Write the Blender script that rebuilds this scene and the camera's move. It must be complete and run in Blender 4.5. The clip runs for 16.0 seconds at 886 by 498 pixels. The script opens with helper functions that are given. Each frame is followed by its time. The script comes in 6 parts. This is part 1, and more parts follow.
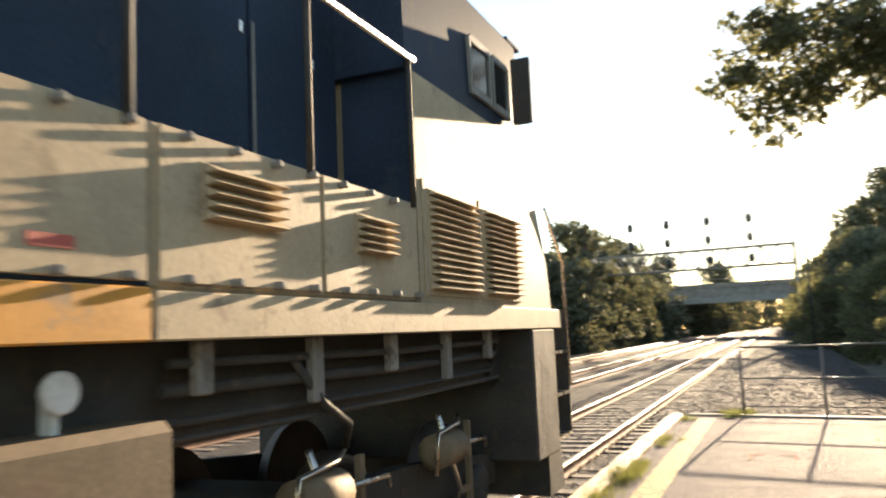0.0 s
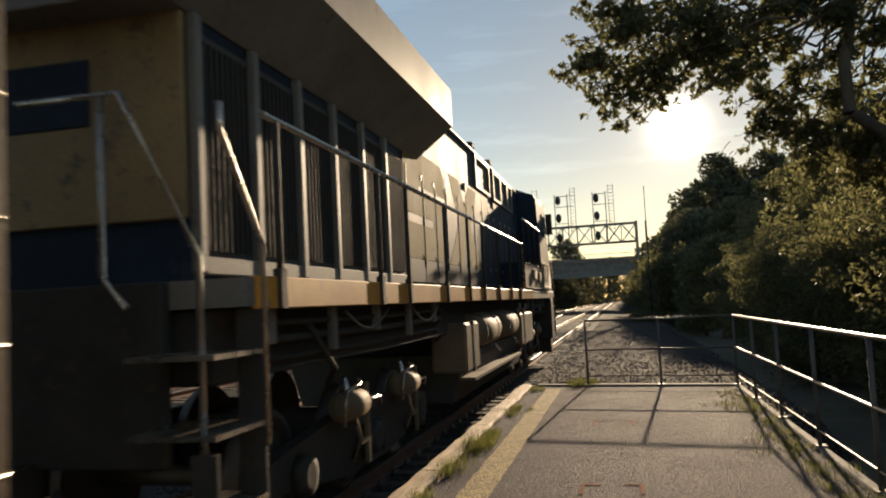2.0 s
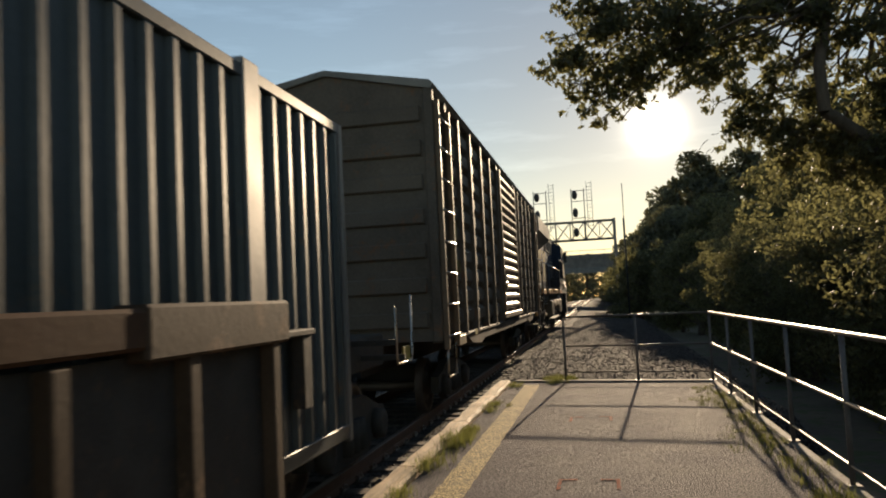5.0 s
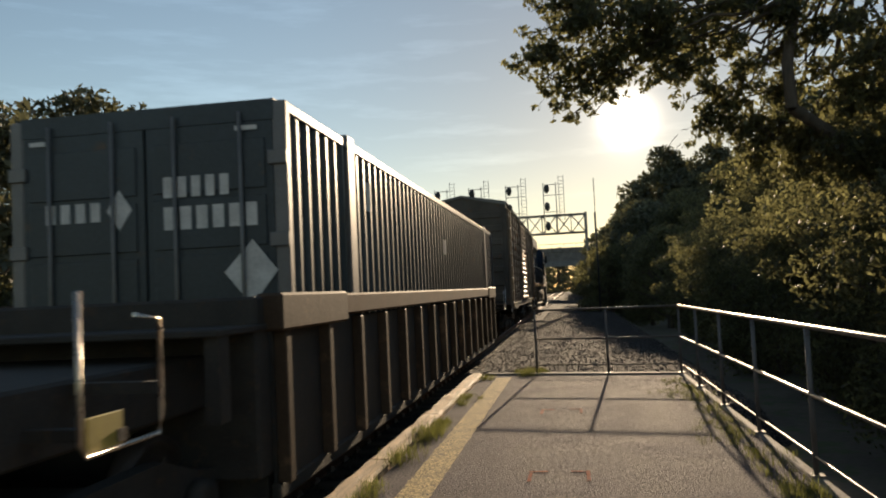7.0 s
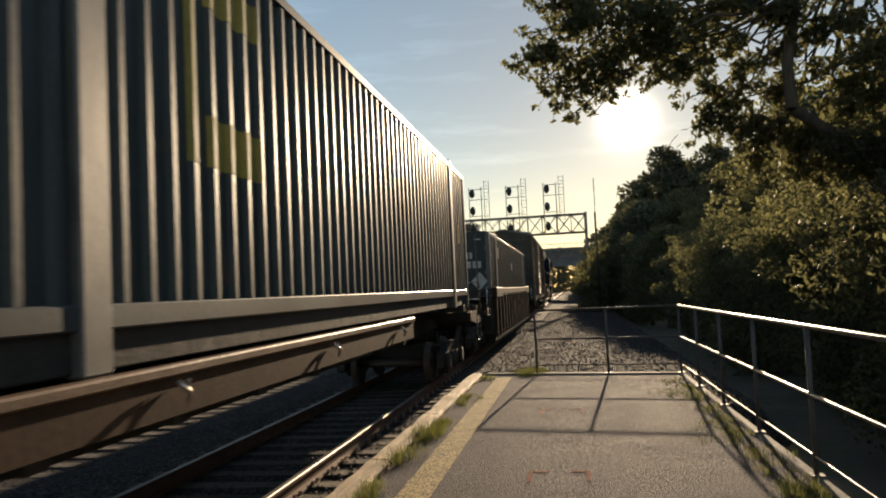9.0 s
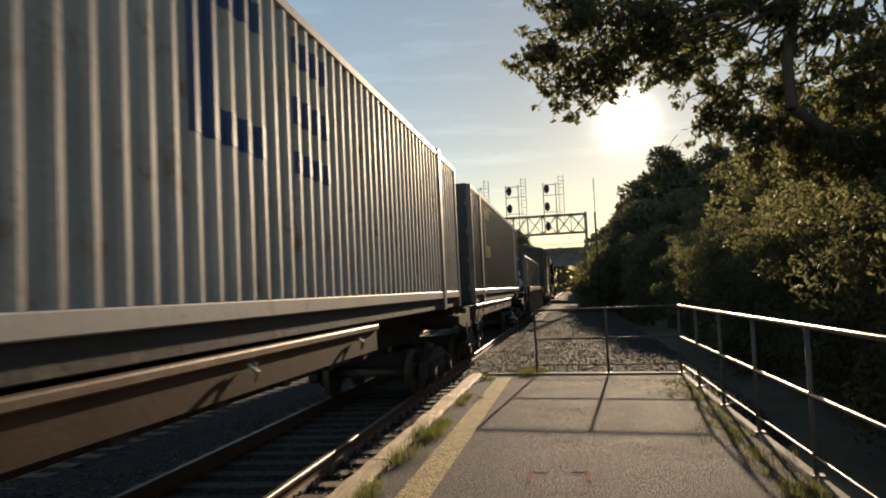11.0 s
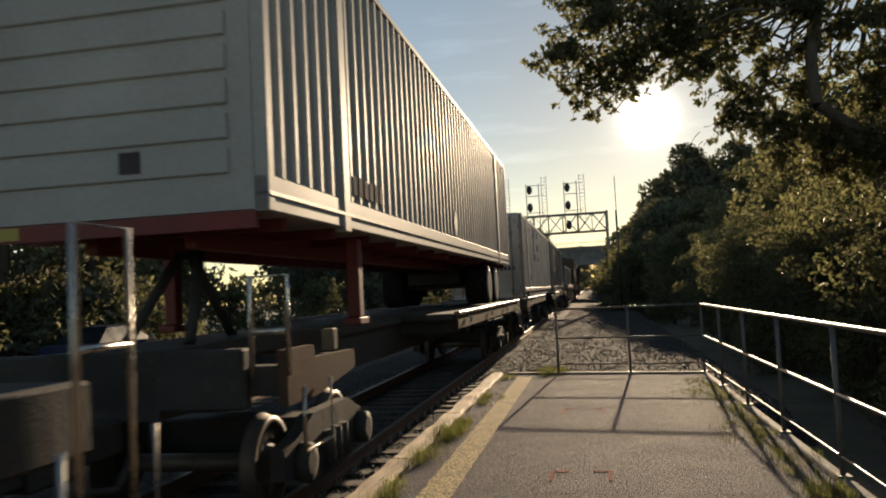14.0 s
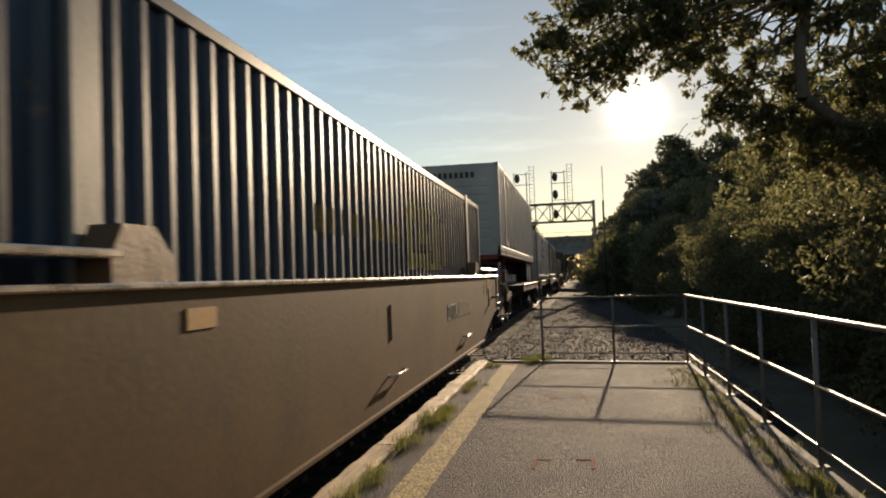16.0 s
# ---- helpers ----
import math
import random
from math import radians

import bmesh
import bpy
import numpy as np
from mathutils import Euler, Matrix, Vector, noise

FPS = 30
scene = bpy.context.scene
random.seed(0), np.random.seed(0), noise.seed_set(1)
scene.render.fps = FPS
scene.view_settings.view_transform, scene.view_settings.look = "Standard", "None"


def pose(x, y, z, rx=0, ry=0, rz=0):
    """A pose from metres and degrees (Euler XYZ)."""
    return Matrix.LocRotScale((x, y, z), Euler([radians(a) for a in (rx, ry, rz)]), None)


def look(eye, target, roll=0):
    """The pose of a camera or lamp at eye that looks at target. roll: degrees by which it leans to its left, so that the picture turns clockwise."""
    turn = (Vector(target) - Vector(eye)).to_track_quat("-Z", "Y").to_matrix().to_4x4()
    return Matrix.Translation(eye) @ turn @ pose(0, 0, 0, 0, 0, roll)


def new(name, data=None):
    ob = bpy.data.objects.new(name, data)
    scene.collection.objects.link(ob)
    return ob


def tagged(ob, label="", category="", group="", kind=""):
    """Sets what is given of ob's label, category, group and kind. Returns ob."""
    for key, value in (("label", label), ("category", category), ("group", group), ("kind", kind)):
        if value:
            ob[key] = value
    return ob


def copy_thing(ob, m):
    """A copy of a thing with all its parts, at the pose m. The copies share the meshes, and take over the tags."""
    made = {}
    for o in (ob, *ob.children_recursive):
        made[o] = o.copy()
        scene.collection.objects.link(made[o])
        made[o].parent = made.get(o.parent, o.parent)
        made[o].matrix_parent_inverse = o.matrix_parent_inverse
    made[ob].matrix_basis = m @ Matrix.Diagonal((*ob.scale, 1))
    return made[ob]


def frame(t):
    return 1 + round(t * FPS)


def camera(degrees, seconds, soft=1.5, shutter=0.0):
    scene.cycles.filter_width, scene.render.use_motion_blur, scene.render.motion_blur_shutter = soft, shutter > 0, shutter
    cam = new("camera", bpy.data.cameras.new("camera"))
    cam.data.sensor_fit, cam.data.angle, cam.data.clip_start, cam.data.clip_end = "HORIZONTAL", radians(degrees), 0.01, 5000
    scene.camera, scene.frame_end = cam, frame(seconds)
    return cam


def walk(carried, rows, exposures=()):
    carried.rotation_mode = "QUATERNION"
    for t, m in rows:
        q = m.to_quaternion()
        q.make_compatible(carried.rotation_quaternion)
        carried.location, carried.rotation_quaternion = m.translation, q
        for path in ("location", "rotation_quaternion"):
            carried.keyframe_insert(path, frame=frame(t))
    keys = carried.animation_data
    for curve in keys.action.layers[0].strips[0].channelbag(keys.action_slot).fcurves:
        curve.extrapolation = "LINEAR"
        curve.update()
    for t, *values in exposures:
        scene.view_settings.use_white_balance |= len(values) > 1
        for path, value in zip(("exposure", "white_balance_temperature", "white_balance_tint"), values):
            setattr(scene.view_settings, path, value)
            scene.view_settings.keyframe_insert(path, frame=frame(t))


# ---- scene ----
cam = camera(59.0, 16.0, soft=2.0, shutter=0.18)

# seconds, yaw, pitch, roll of a camera held on one spot of the platform
TURNS = [
    (0.0, 23.32, 6.53, 2.5), (0.1, 19.87, 6.40, 2.9), (0.2, 16.95, 6.15, 2.9), (0.3, 14.95, 5.85, 2.9),
    (0.5, 12.54, 5.50, 2.94), (0.75, 11.2, 5.2, 2.8), (1.0, 10.84, 4.83, 2.6), (1.5, 11.86, 4.15, 2.82),
    (2.0, 12.96, 4.26, 2.82), (2.5, 12.81, 4.25, 2.82), (3.0, 12.35, 4.21, 2.86), (3.5, 12.33, 4.19, 2.89),
    (4.0, 12.32, 4.16, 2.77), (4.3, 12.3, 4.15, 2.75), (6.2, 9.42, 3.35, 2.65), (6.5, 9.38, 3.32, 2.62), (12.6, 9.38, 3.32, 2.62),
    (13.0, 9.46, 3.29, 2.8), (13.5, 9.14, 3.15, 2.0), (14.0, 10.89, 3.34, 2.8), (14.5, 10.76, 3.49, 2.72),
    (15.0, 9.87, 3.14, 2.53), (15.5, 9.03, 2.68, 1.9), (16.0, 9.88, 2.38, 1.97)]
walk(cam, [(t, pose(0, 0, 1.45, 90 + p, r, w)) for t, w, p, r in TURNS],
     exposures=[(0.0, 2.4), (0.2, 1.95), (0.5, 1.4), (0.8, 0.92), (1.2, 0.68), (1.5, 0.62), (16.0, 0.60)])

# ---------------------------------------------------------------- light
SUN_AZ, SUN_EL = 4.54, 11.76          # degrees right of the line of the track, and above the horizon
SUN_DIR = Vector((math.sin(radians(SUN_AZ)) * math.cos(radians(SUN_EL)),
                  math.cos(radians(SUN_AZ)) * math.cos(radians(SUN_EL)), math.sin(radians(SUN_EL))))
sun = new("sun", bpy.data.lights.new("sun", "SUN"))
sun.data.energy, sun.data.angle, sun.data.color = 4.5, radians(0.6), (1.0, 0.76, 0.50)
sun.matrix_world = look((0, 0, 60), Vector((0, 0, 60)) - SUN_DIR)


def sky():
    w = bpy.data.worlds.new("sky")
    w.use_nodes = True
    scene.world = w
    nt = w.node_tree
    nt.nodes.clear()
    N, L = nt.nodes.new, nt.links.new
    out, bg = N("ShaderNodeOutputWorld"), N("ShaderNodeBackground")
    tex = N("ShaderNodeTexSky")
    tex.sky_type, tex.sun_disc = "NISHITA", False
    tex.sun_elevation, tex.sun_rotation = radians(SUN_EL), radians(SUN_AZ)
    tex.air_density, tex.dust_density, tex.ozone_density = 1.0, 0.14, 0.8
    # bright aureole of the low sun in the haze, and streaks of thin cloud
    co = N("ShaderNodeTexCoord")
    dot = N("ShaderNodeVectorMath")
    dot.operation = "DOT_PRODUCT"
    dot.inputs[1].default_value = SUN_DIR
    L(co.outputs["Generated"], dot.inputs[0])
    clamp = N("ShaderNodeMath"); clamp.operation = "MAXIMUM"; clamp.inputs[1].default_value = 0.0
    L(dot.outputs["Value"], clamp.inputs[0])
    total = None
    for power, gain in ((5600.0, 130.0), (1500.0, 9.0), (260.0, 1.6)):
        pw = N("ShaderNodeMath"); pw.operation = "POWER"; pw.inputs[1].default_value = power
        L(clamp.outputs[0], pw.inputs[0])
        ml = N("ShaderNodeMath"); ml.operation = "MULTIPLY"; ml.inputs[1].default_value = gain
        L(pw.outputs[0], ml.inputs[0])
        if total is None:
            total = ml
        else:
            ad = N("ShaderNodeMath"); ad.operation = "ADD"
            L(total.outputs[0], ad.inputs[0]); L(ml.outputs[0], ad.inputs[1])
            total = ad
    glow = N("ShaderNodeVectorMath"); glow.operation = "SCALE"
    glow.inputs[0].default_value = (1.0, 0.88, 0.68)
    L(total.outputs[0], glow.inputs["Scale"])
    add = N("ShaderNodeVectorMath"); add.operation = "ADD"
    L(tex.outputs[0], add.inputs[0]); L(glow.outputs[0], add.inputs[1])
    mp = N("ShaderNodeMapping"); mp.inputs["Scale"].default_value = (2.2, 2.2, 16.0)
    L(co.outputs["Generated"], mp.inputs[0])
    nz = N("ShaderNodeTexNoise"); nz.inputs["Scale"].default_value = 2.4; nz.inputs["Detail"].default_value = 7
    nz.inputs["Roughness"].default_value = 0.62
    L(mp.outputs[0], nz.inputs["Vector"])
    ramp = N("ShaderNodeMapRange"); ramp.inputs[1].default_value = 0.52; ramp.inputs[2].default_value = 0.75
    ramp.inputs[3].default_value = 1.0; ramp.inputs[4].default_value = 1.2
    L(nz.outputs[0], ramp.inputs[0])
    cloud = N("ShaderNodeVectorMath"); cloud.operation = "SCALE"
    L(add.outputs[0], cloud.inputs[0]); L(ramp.outputs[0], cloud.inputs["Scale"])
    # the low haze takes light, blue most, from the sky round the sun
    wide = N("ShaderNodeMath"); wide.operation = "POWER"; wide.inputs[1].default_value = 16.0
    L(clamp.outputs[0], wide.inputs[0])
    lost = N("ShaderNodeVectorMath"); lost.operation = "SCALE"; lost.inputs[0].default_value = (0.42, 0.42, 0.38)
    L(wide.outputs[0], lost.inputs["Scale"])
    kept = N("ShaderNodeVectorMath"); kept.operation = "SUBTRACT"; kept.inputs[0].default_value = (1.02, 1.0, 0.96)
    L(lost.outputs[0], kept.inputs[1])
    hazy = N("ShaderNodeVectorMath"); hazy.operation = "MULTIPLY"
    L(cloud.outputs[0], hazy.inputs[0]); L(kept.outputs[0], hazy.inputs[1])
    L(hazy.outputs[0], bg.inputs[0])
    bg.inputs[1].default_value = 0.080
    L(bg.outputs[0], out.inputs[0])


sky()

# ---------------------------------------------------------------- materials
MATS = {}


def material(name, color, rough=0.6, metal=0.0, vary=0.25, scale=3.0, fine=40.0, bump=0.15, rust=None, rust_amount=0.0,
             stretch=(1, 1, 1), island=0.0, dist=0.02, translucent=0.0, spec=0.5, speck=0.0):
    """A worn surface: broad stains, fine grain, relief and, where given, a second colour in patches."""
    m = bpy.data.materials.new(name)
    m.use_nodes = True
    nt = m.node_tree
    N, L = nt.nodes.new, nt.links.new
    b = nt.nodes["Principled BSDF"]
    co, mp = N("ShaderNodeTexCoord"), N("ShaderNodeMapping")
    mp.inputs["Scale"].default_value = stretch
    L(co.outputs["Object"], mp.inputs[0])
    big, small = N("ShaderNodeTexNoise"), N("ShaderNodeTexNoise")
    big.inputs["Scale"].default_value, big.inputs["Detail"].default_value = scale, 6
    small.inputs["Scale"].default_value, small.inputs["Detail"].default_value = fine, 3
    L(mp.outputs[0], big.inputs["Vector"]); L(mp.outputs[0], small.inputs["Vector"])
    mix = N("ShaderNodeMath"); mix.operation = "MULTIPLY_ADD"
    L(small.outputs[0], mix.inputs[0]); mix.inputs[1].default_value = 0.45
    L(big.outputs[0], mix.inputs[2])
    rng = N("ShaderNodeMapRange")
    rng.inputs[1].default_value, rng.inputs[2].default_value = 0.45, 1.0
    rng.inputs[3].default_value, rng.inputs[4].default_value = 1.0 - vary, 1.0 + vary
    L(mix.outputs[0], rng.inputs[0])
    val = rng.outputs[0]
    if island:
        if island > 0:
            src = N("ShaderNodeNewGeometry").outputs["Random Per Island"]
        else:
            src = N("ShaderNodeObjectInfo").outputs["Random"]
        ir = N("ShaderNodeMapRange")
        ir.inputs[3].default_value, ir.inputs[4].default_value = 1 - abs(island), 1 + abs(island)
        L(src, ir.inputs[0])
        mu = N("ShaderNodeMath"); mu.operation = "MULTIPLY"
        L(val, mu.inputs[0]); L(ir.outputs[0], mu.inputs[1])
        val = mu.outputs[0]
    if speck:
        grit = N("ShaderNodeTexNoise"); grit.inputs["Scale"].default_value, grit.inputs["Detail"].default_value = speck, 2
        L(mp.outputs[0], grit.inputs["Vector"])
        gr = N("ShaderNodeMapRange")
        gr.inputs[1].default_value, gr.inputs[2].default_value, gr.inputs[3].default_value, gr.inputs[4].default_value = 0.38, 0.70, 0.25, 3.0
        L(grit.outputs[0], gr.inputs[0])
        gm = N("ShaderNodeMath"); gm.operation = "MULTIPLY"
        L(val, gm.inputs[0]); L(gr.outputs[0], gm.inputs[1])
        val = gm.outputs[0]
    sc = N("ShaderNodeVectorMath"); sc.operation = "SCALE"
    sc.inputs[0].default_value = color
    L(val, sc.inputs["Scale"])
    col = sc.outputs[0]
    if rust:
        patch = N("ShaderNodeTexNoise"); patch.inputs["Scale"].default_value = scale * 2.3; patch.inputs["Detail"].default_value = 9
        patch.inputs["Roughness"].default_value = 0.7
        L(mp.outputs[0], patch.inputs["Vector"])
        pr = N("ShaderNodeMapRange")
        pr.inputs[1].default_value, pr.inputs[2].default_value = 0.66 - 0.3 * rust_amount, 0.74 - 0.25 * rust_amount
        L(patch.outputs[0], pr.inputs[0])
        mc = N("ShaderNodeMix"); mc.data_type = "RGBA"
        L(pr.outputs[0], mc.inputs["Factor"]); L(col, mc.inputs["A"])
        mc.inputs["B"].default_value = (*rust, 1)
        col = mc.outputs["Result"]
    L(col, b.inputs["Base Color"])
    rr = N("ShaderNodeMapRange")
    rr.inputs[3].default_value, rr.inputs[4].default_value = max(0.05, rough - 0.12), min(1.0, rough + 0.12)
    L(big.outputs[0], rr.inputs[0]); L(rr.outputs[0], b.inputs["Roughness"])
    b.inputs["Metallic"].default_value = metal
    b.inputs["Specular IOR Level"].default_value = spec
    if bump:
        bp = N("ShaderNodeBump"); bp.inputs["Strength"].default_value, bp.inputs["Distance"].default_value = bump, dist
        L(mix.outputs[0], bp.inputs["Height"]); L(bp.outputs[0], b.inputs["Normal"])
        if speck:
            rough_grain = N("ShaderNodeMath"); rough_grain.operation = "MULTIPLY_ADD"; rough_grain.inputs[1].default_value = 0.8
            L(grit.outputs[0], rough_grain.inputs[0]); L(mix.outputs[0], rough_grain.inputs[2])
            L(rough_grain.outputs[0], bp.inputs["Height"])
    if translucent:
        tr, ms = N("ShaderNodeBsdfTranslucent"), N("ShaderNodeMixShader")
        warm = N("ShaderNodeVectorMath"); warm.operation = "MULTIPLY"; warm.inputs[1].default_value = (1.35, 1.25, 0.85)
        L(col, warm.inputs[0]); L(warm.outputs[0], tr.inputs[0])
        ms.inputs[0].default_value = translucent
        L(b.outputs[0], ms.inputs[1]); L(tr.outputs[0], ms.inputs[2])
        L(ms.outputs[0], nt.nodes["Material Output"].inputs[0])
    MATS[name] = m
    return m


ASPHALT = material("asphalt", (0.085, 0.073, 0.080), 0.85, vary=0.55, scale=1.6, fine=55, bump=1.0, dist=0.05, spec=0.11, speck=62.0)
LINE_PAINT = material("worn_yellow_paint", (0.33, 0.25, 0.12), 0.9, spec=0.14, vary=0.3, scale=5, fine=90, bump=0.4, rust=(0.10, 0.085, 0.075), rust_amount=0.35, dist=0.008, speck=55.0)
MARK_PAINT = material("orange_marking_paint", (0.32, 0.085, 0.045), 0.95, spec=0.04, vary=0.3, scale=9, fine=120, bump=0.3, rust=(0.10, 0.09, 0.085), rust_amount=0.55)
TIMBER = material("weathered_timber", (0.50, 0.34, 0.18), 0.75, vary=0.4, scale=3, fine=30, bump=0.8, stretch=(6, 0.7, 6), rust=(0.12, 0.09, 0.06), rust_amount=0.25)
SLEEPER = material("creosoted_sleeper", (0.10, 0.078, 0.06), 0.85, vary=0.4, scale=4, fine=40, bump=0.7, stretch=(0.6, 5, 5), island=-0.3)
BALLAST = material("ballast_stone", (0.085, 0.076, 0.07), 0.75, vary=0.35, scale=9, fine=60, bump=0.6, island=0.45)
# near-black: the shade between backlit stones is in the bed's colour
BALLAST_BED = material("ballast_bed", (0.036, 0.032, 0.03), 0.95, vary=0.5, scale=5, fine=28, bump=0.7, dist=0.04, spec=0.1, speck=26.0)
DIRT = material("trackside_earth", (0.11, 0.09, 0.065), 0.95, vary=0.4, scale=0.6, fine=9, bump=0.8, rust=(0.07, 0.09, 0.03), rust_amount=0.5, dist=0.05)
RAIL = material("polished_rail_steel", (0.20, 0.165, 0.14), 0.5, 0.7, vary=0.2, scale=2, fine=60, bump=0.05)
RAIL_SIDE = material("rusty_rail_web", (0.17, 0.09, 0.055), 0.85, 0.2, vary=0.3, scale=4, fine=60, bump=0.3)
GALV = material("galvanised_tube", (0.17, 0.15, 0.13), 0.45, 0.6, vary=0.2, scale=5, fine=70, bump=0.12, rust=(0.20, 0.11, 0.06), rust_amount=0.12)
GANTRY = material("grey_signal_steel", (0.24, 0.23, 0.21), 0.55, 0.3, vary=0.25, scale=2, fine=30, bump=0.15)
SIGNAL_BLACK = material("black_signal_housing", (0.02, 0.02, 0.02), 0.5, vary=0.2, scale=5, bump=0.1)
CONCRETE = material("stained_concrete", (0.24, 0.21, 0.18), 0.85, vary=0.35, scale=0.9, fine=30, bump=0.5, rust=(0.16, 0.13, 0.10), rust_amount=0.4)
NAVY = material("navy_loco_paint", (0.024, 0.034, 0.056), 0.6, spec=0.10, vary=0.4, scale=1.2, fine=35, bump=0.10, rust=(0.045, 0.048, 0.055), rust_amount=0.25, dist=0.006)
GREY_PAINT = material("dull_grey_loco_paint", (0.20, 0.185, 0.165), 0.55, spec=0.2, vary=0.3, scale=1.6, fine=40, bump=0.1, rust=(0.11, 0.09, 0.07), rust_amount=0.25)
# buff panels; on the sill it stands for gold washed out by sun
CREAM = material("faded_buff_and_sunwashed_gold", (0.40, 0.31, 0.20), 0.62, spec=0.25, vary=0.25, scale=2.2, fine=40, bump=0.12, rust=(0.27, 0.20, 0.13), rust_amount=0.3)
GOLD = material("gold_stripe_paint", (0.56, 0.25, 0.035), 0.5, vary=0.25, scale=1.8, fine=40, bump=0.1, rust=(0.26, 0.17, 0.09), rust_amount=0.3)
YELLOW = material("yellow_paint", (0.36, 0.28, 0.06), 0.6, vary=0.25, scale=3, fine=40, bump=0.1, rust=(0.3, 0.22, 0.06), rust_amount=0.3)
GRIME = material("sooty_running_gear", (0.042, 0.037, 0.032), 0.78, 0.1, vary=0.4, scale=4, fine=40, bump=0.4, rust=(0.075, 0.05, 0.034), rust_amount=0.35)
TANK = material("dusty_tank_steel", (0.17, 0.125, 0.08), 0.7, 0.0, spec=0.2, vary=0.3, scale=3, fine=40, bump=0.15, rust=(0.15, 0.10, 0.07), rust_amount=0.3)
WHEEL = material("worn_wheel_steel", (0.11, 0.085, 0.07), 0.55, 0.5, vary=0.3, scale=6, bump=0.2)
GLASS_DARK = material("dark_cab_glass", (0.012, 0.014, 0.016), 0.06, vary=0.1, scale=2, bump=0.0)
MESH_DARK = material("dark_radiator_mesh", (0.07, 0.062, 0.056), 0.65, 0.2, vary=0.3, scale=8, fine=90, bump=0.5)
CHROME = material("bright_worn_steel", (0.55, 0.50, 0.44), 0.28, 0.9, vary=0.2, scale=6, bump=0.05)
BOXCAR = material("dark_brown_boxcar_paint", (0.10, 0.08, 0.062), 0.62, spec=0.25, vary=0.4, scale=1.1, fine=30, bump=0.2, rust=(0.17, 0.085, 0.045), rust_amount=0.3)
BOXCAR_DOOR = material("dusty_tan_door_paint", (0.18, 0.125, 0.08), 0.55, spec=0.25, vary=0.3, scale=1.5, fine=30, bump=0.2, rust=(0.17, 0.09, 0.05), rust_amount=0.3)
BOX_NAVY = material("dark_blue_container_paint", (0.034, 0.046, 0.070), 0.42, 0.05, spec=0.3, vary=0.35, scale=0.9, fine=28, bump=0.12, rust=(0.13, 0.08, 0.05), rust_amount=0.16)
BOX_TEAL = material("dark_slate_container_paint", (0.052, 0.062, 0.066), 0.44, 0.05, spec=0.3, vary=0.35, scale=0.9, fine=28, bump=0.12, rust=(0.12, 0.08, 0.05), rust_amount=0.15)
BOX_WHITE = material("grimy_white_container_paint", (0.40, 0.375, 0.345), 0.58, 0.0, spec=0.3, vary=0.25, scale=0.8, fine=26, bump=0.12, rust=(0.27, 0.17, 0.11), rust_amount=0.3)
BOX_DIRTY = material("rust_stained_white_doors", (0.36, 0.32, 0.275), 0.5, 0.05, vary=0.4, scale=0.8, fine=26, bump=0.15, rust=(0.24, 0.185, 0.145), rust_amount=0.45)
TRAILER = material("brushed_white_trailer_skin", (0.36, 0.335, 0.305), 0.58, 0.05, spec=0.3, vary=0.2, scale=0.9, fine=30, bump=0.08, rust=(0.38, 0.33, 0.27), rust_amount=0.25)
TRAILER_RED = material("red_trailer_underframe", (0.15, 0.022, 0.016), 0.6, vary=0.3, scale=3, bump=0.2)
POST_STEEL = material("dull_steel_post", (0.18, 0.17, 0.16), 0.5, 0.25, vary=0.25, scale=3, bump=0.1)
WELL_TAN = material("dusty_yellow_well_car_paint", (0.165, 0.098, 0.046), 0.7, spec=0.12, vary=0.3, scale=0.7, fine=24, bump=0.18, rust=(0.13, 0.085, 0.055), rust_amount=0.4)
WELL_BROWN = material("brown_well_car_paint", (0.075, 0.050, 0.033), 0.65, spec=0.15, vary=0.35, scale=1.0, fine=30, bump=0.2, rust=(0.20, 0.12, 0.07), rust_amount=0.35)
DECK_EDGE = material("worn_flatcar_edge", (0.17, 0.105, 0.065), 0.5, 0.15, spec=0.3, vary=0.35, scale=2, fine=40, bump=0.3, rust=(0.16, 0.08, 0.045), rust_amount=0.5)
# black rubber, deepened so the trailer treads hold shade in their colour
TYRE = material("black_tyre_rubber", (0.016, 0.015, 0.014), 0.95, spec=0.12, vary=0.3, scale=5, bump=0.3)
RIM = material("steel_wheel_disc", (0.42, 0.41, 0.40), 0.4, 0.4, vary=0.25, scale=6, bump=0.1, rust=(0.22, 0.14, 0.09), rust_amount=0.2)
WHITE_MARK = material("off_white_lettering", (0.60, 0.57, 0.53), 0.6, vary=0.25, scale=5, bump=0.05)
BLUE_MARK = material("blue_emblem_paint", (0.03, 0.06, 0.16), 0.55, vary=0.25, scale=4, bump=0.05)
FADED_YELLOW = material("faded_yellow_lettering", (0.20, 0.15, 0.05), 0.75, spec=0.2, vary=0.35, scale=4, bump=0.05, rust=(0.10, 0.08, 0.06), rust_amount=0.4)
DARK_MARK = material("dark_grey_lettering", (0.07, 0.06, 0.058), 0.85, spec=0.08, vary=0.2, scale=5, bump=0.05)
RED_MARK = material("faded_red_decal", (0.42, 0.09, 0.06), 0.6, vary=0.2, scale=5, bump=0.05)
BARK = material("tree_bark", (0.085, 0.065, 0.048), 0.9, vary=0.4, scale=5, fine=40, bump=0.9, stretch=(3, 3, 0.6))
LEAF = material("green_leaves", (0.118, 0.124, 0.078), 0.5, vary=0.3, scale=0.7, fine=5, bump=0, island=0.45, translucent=0.72)
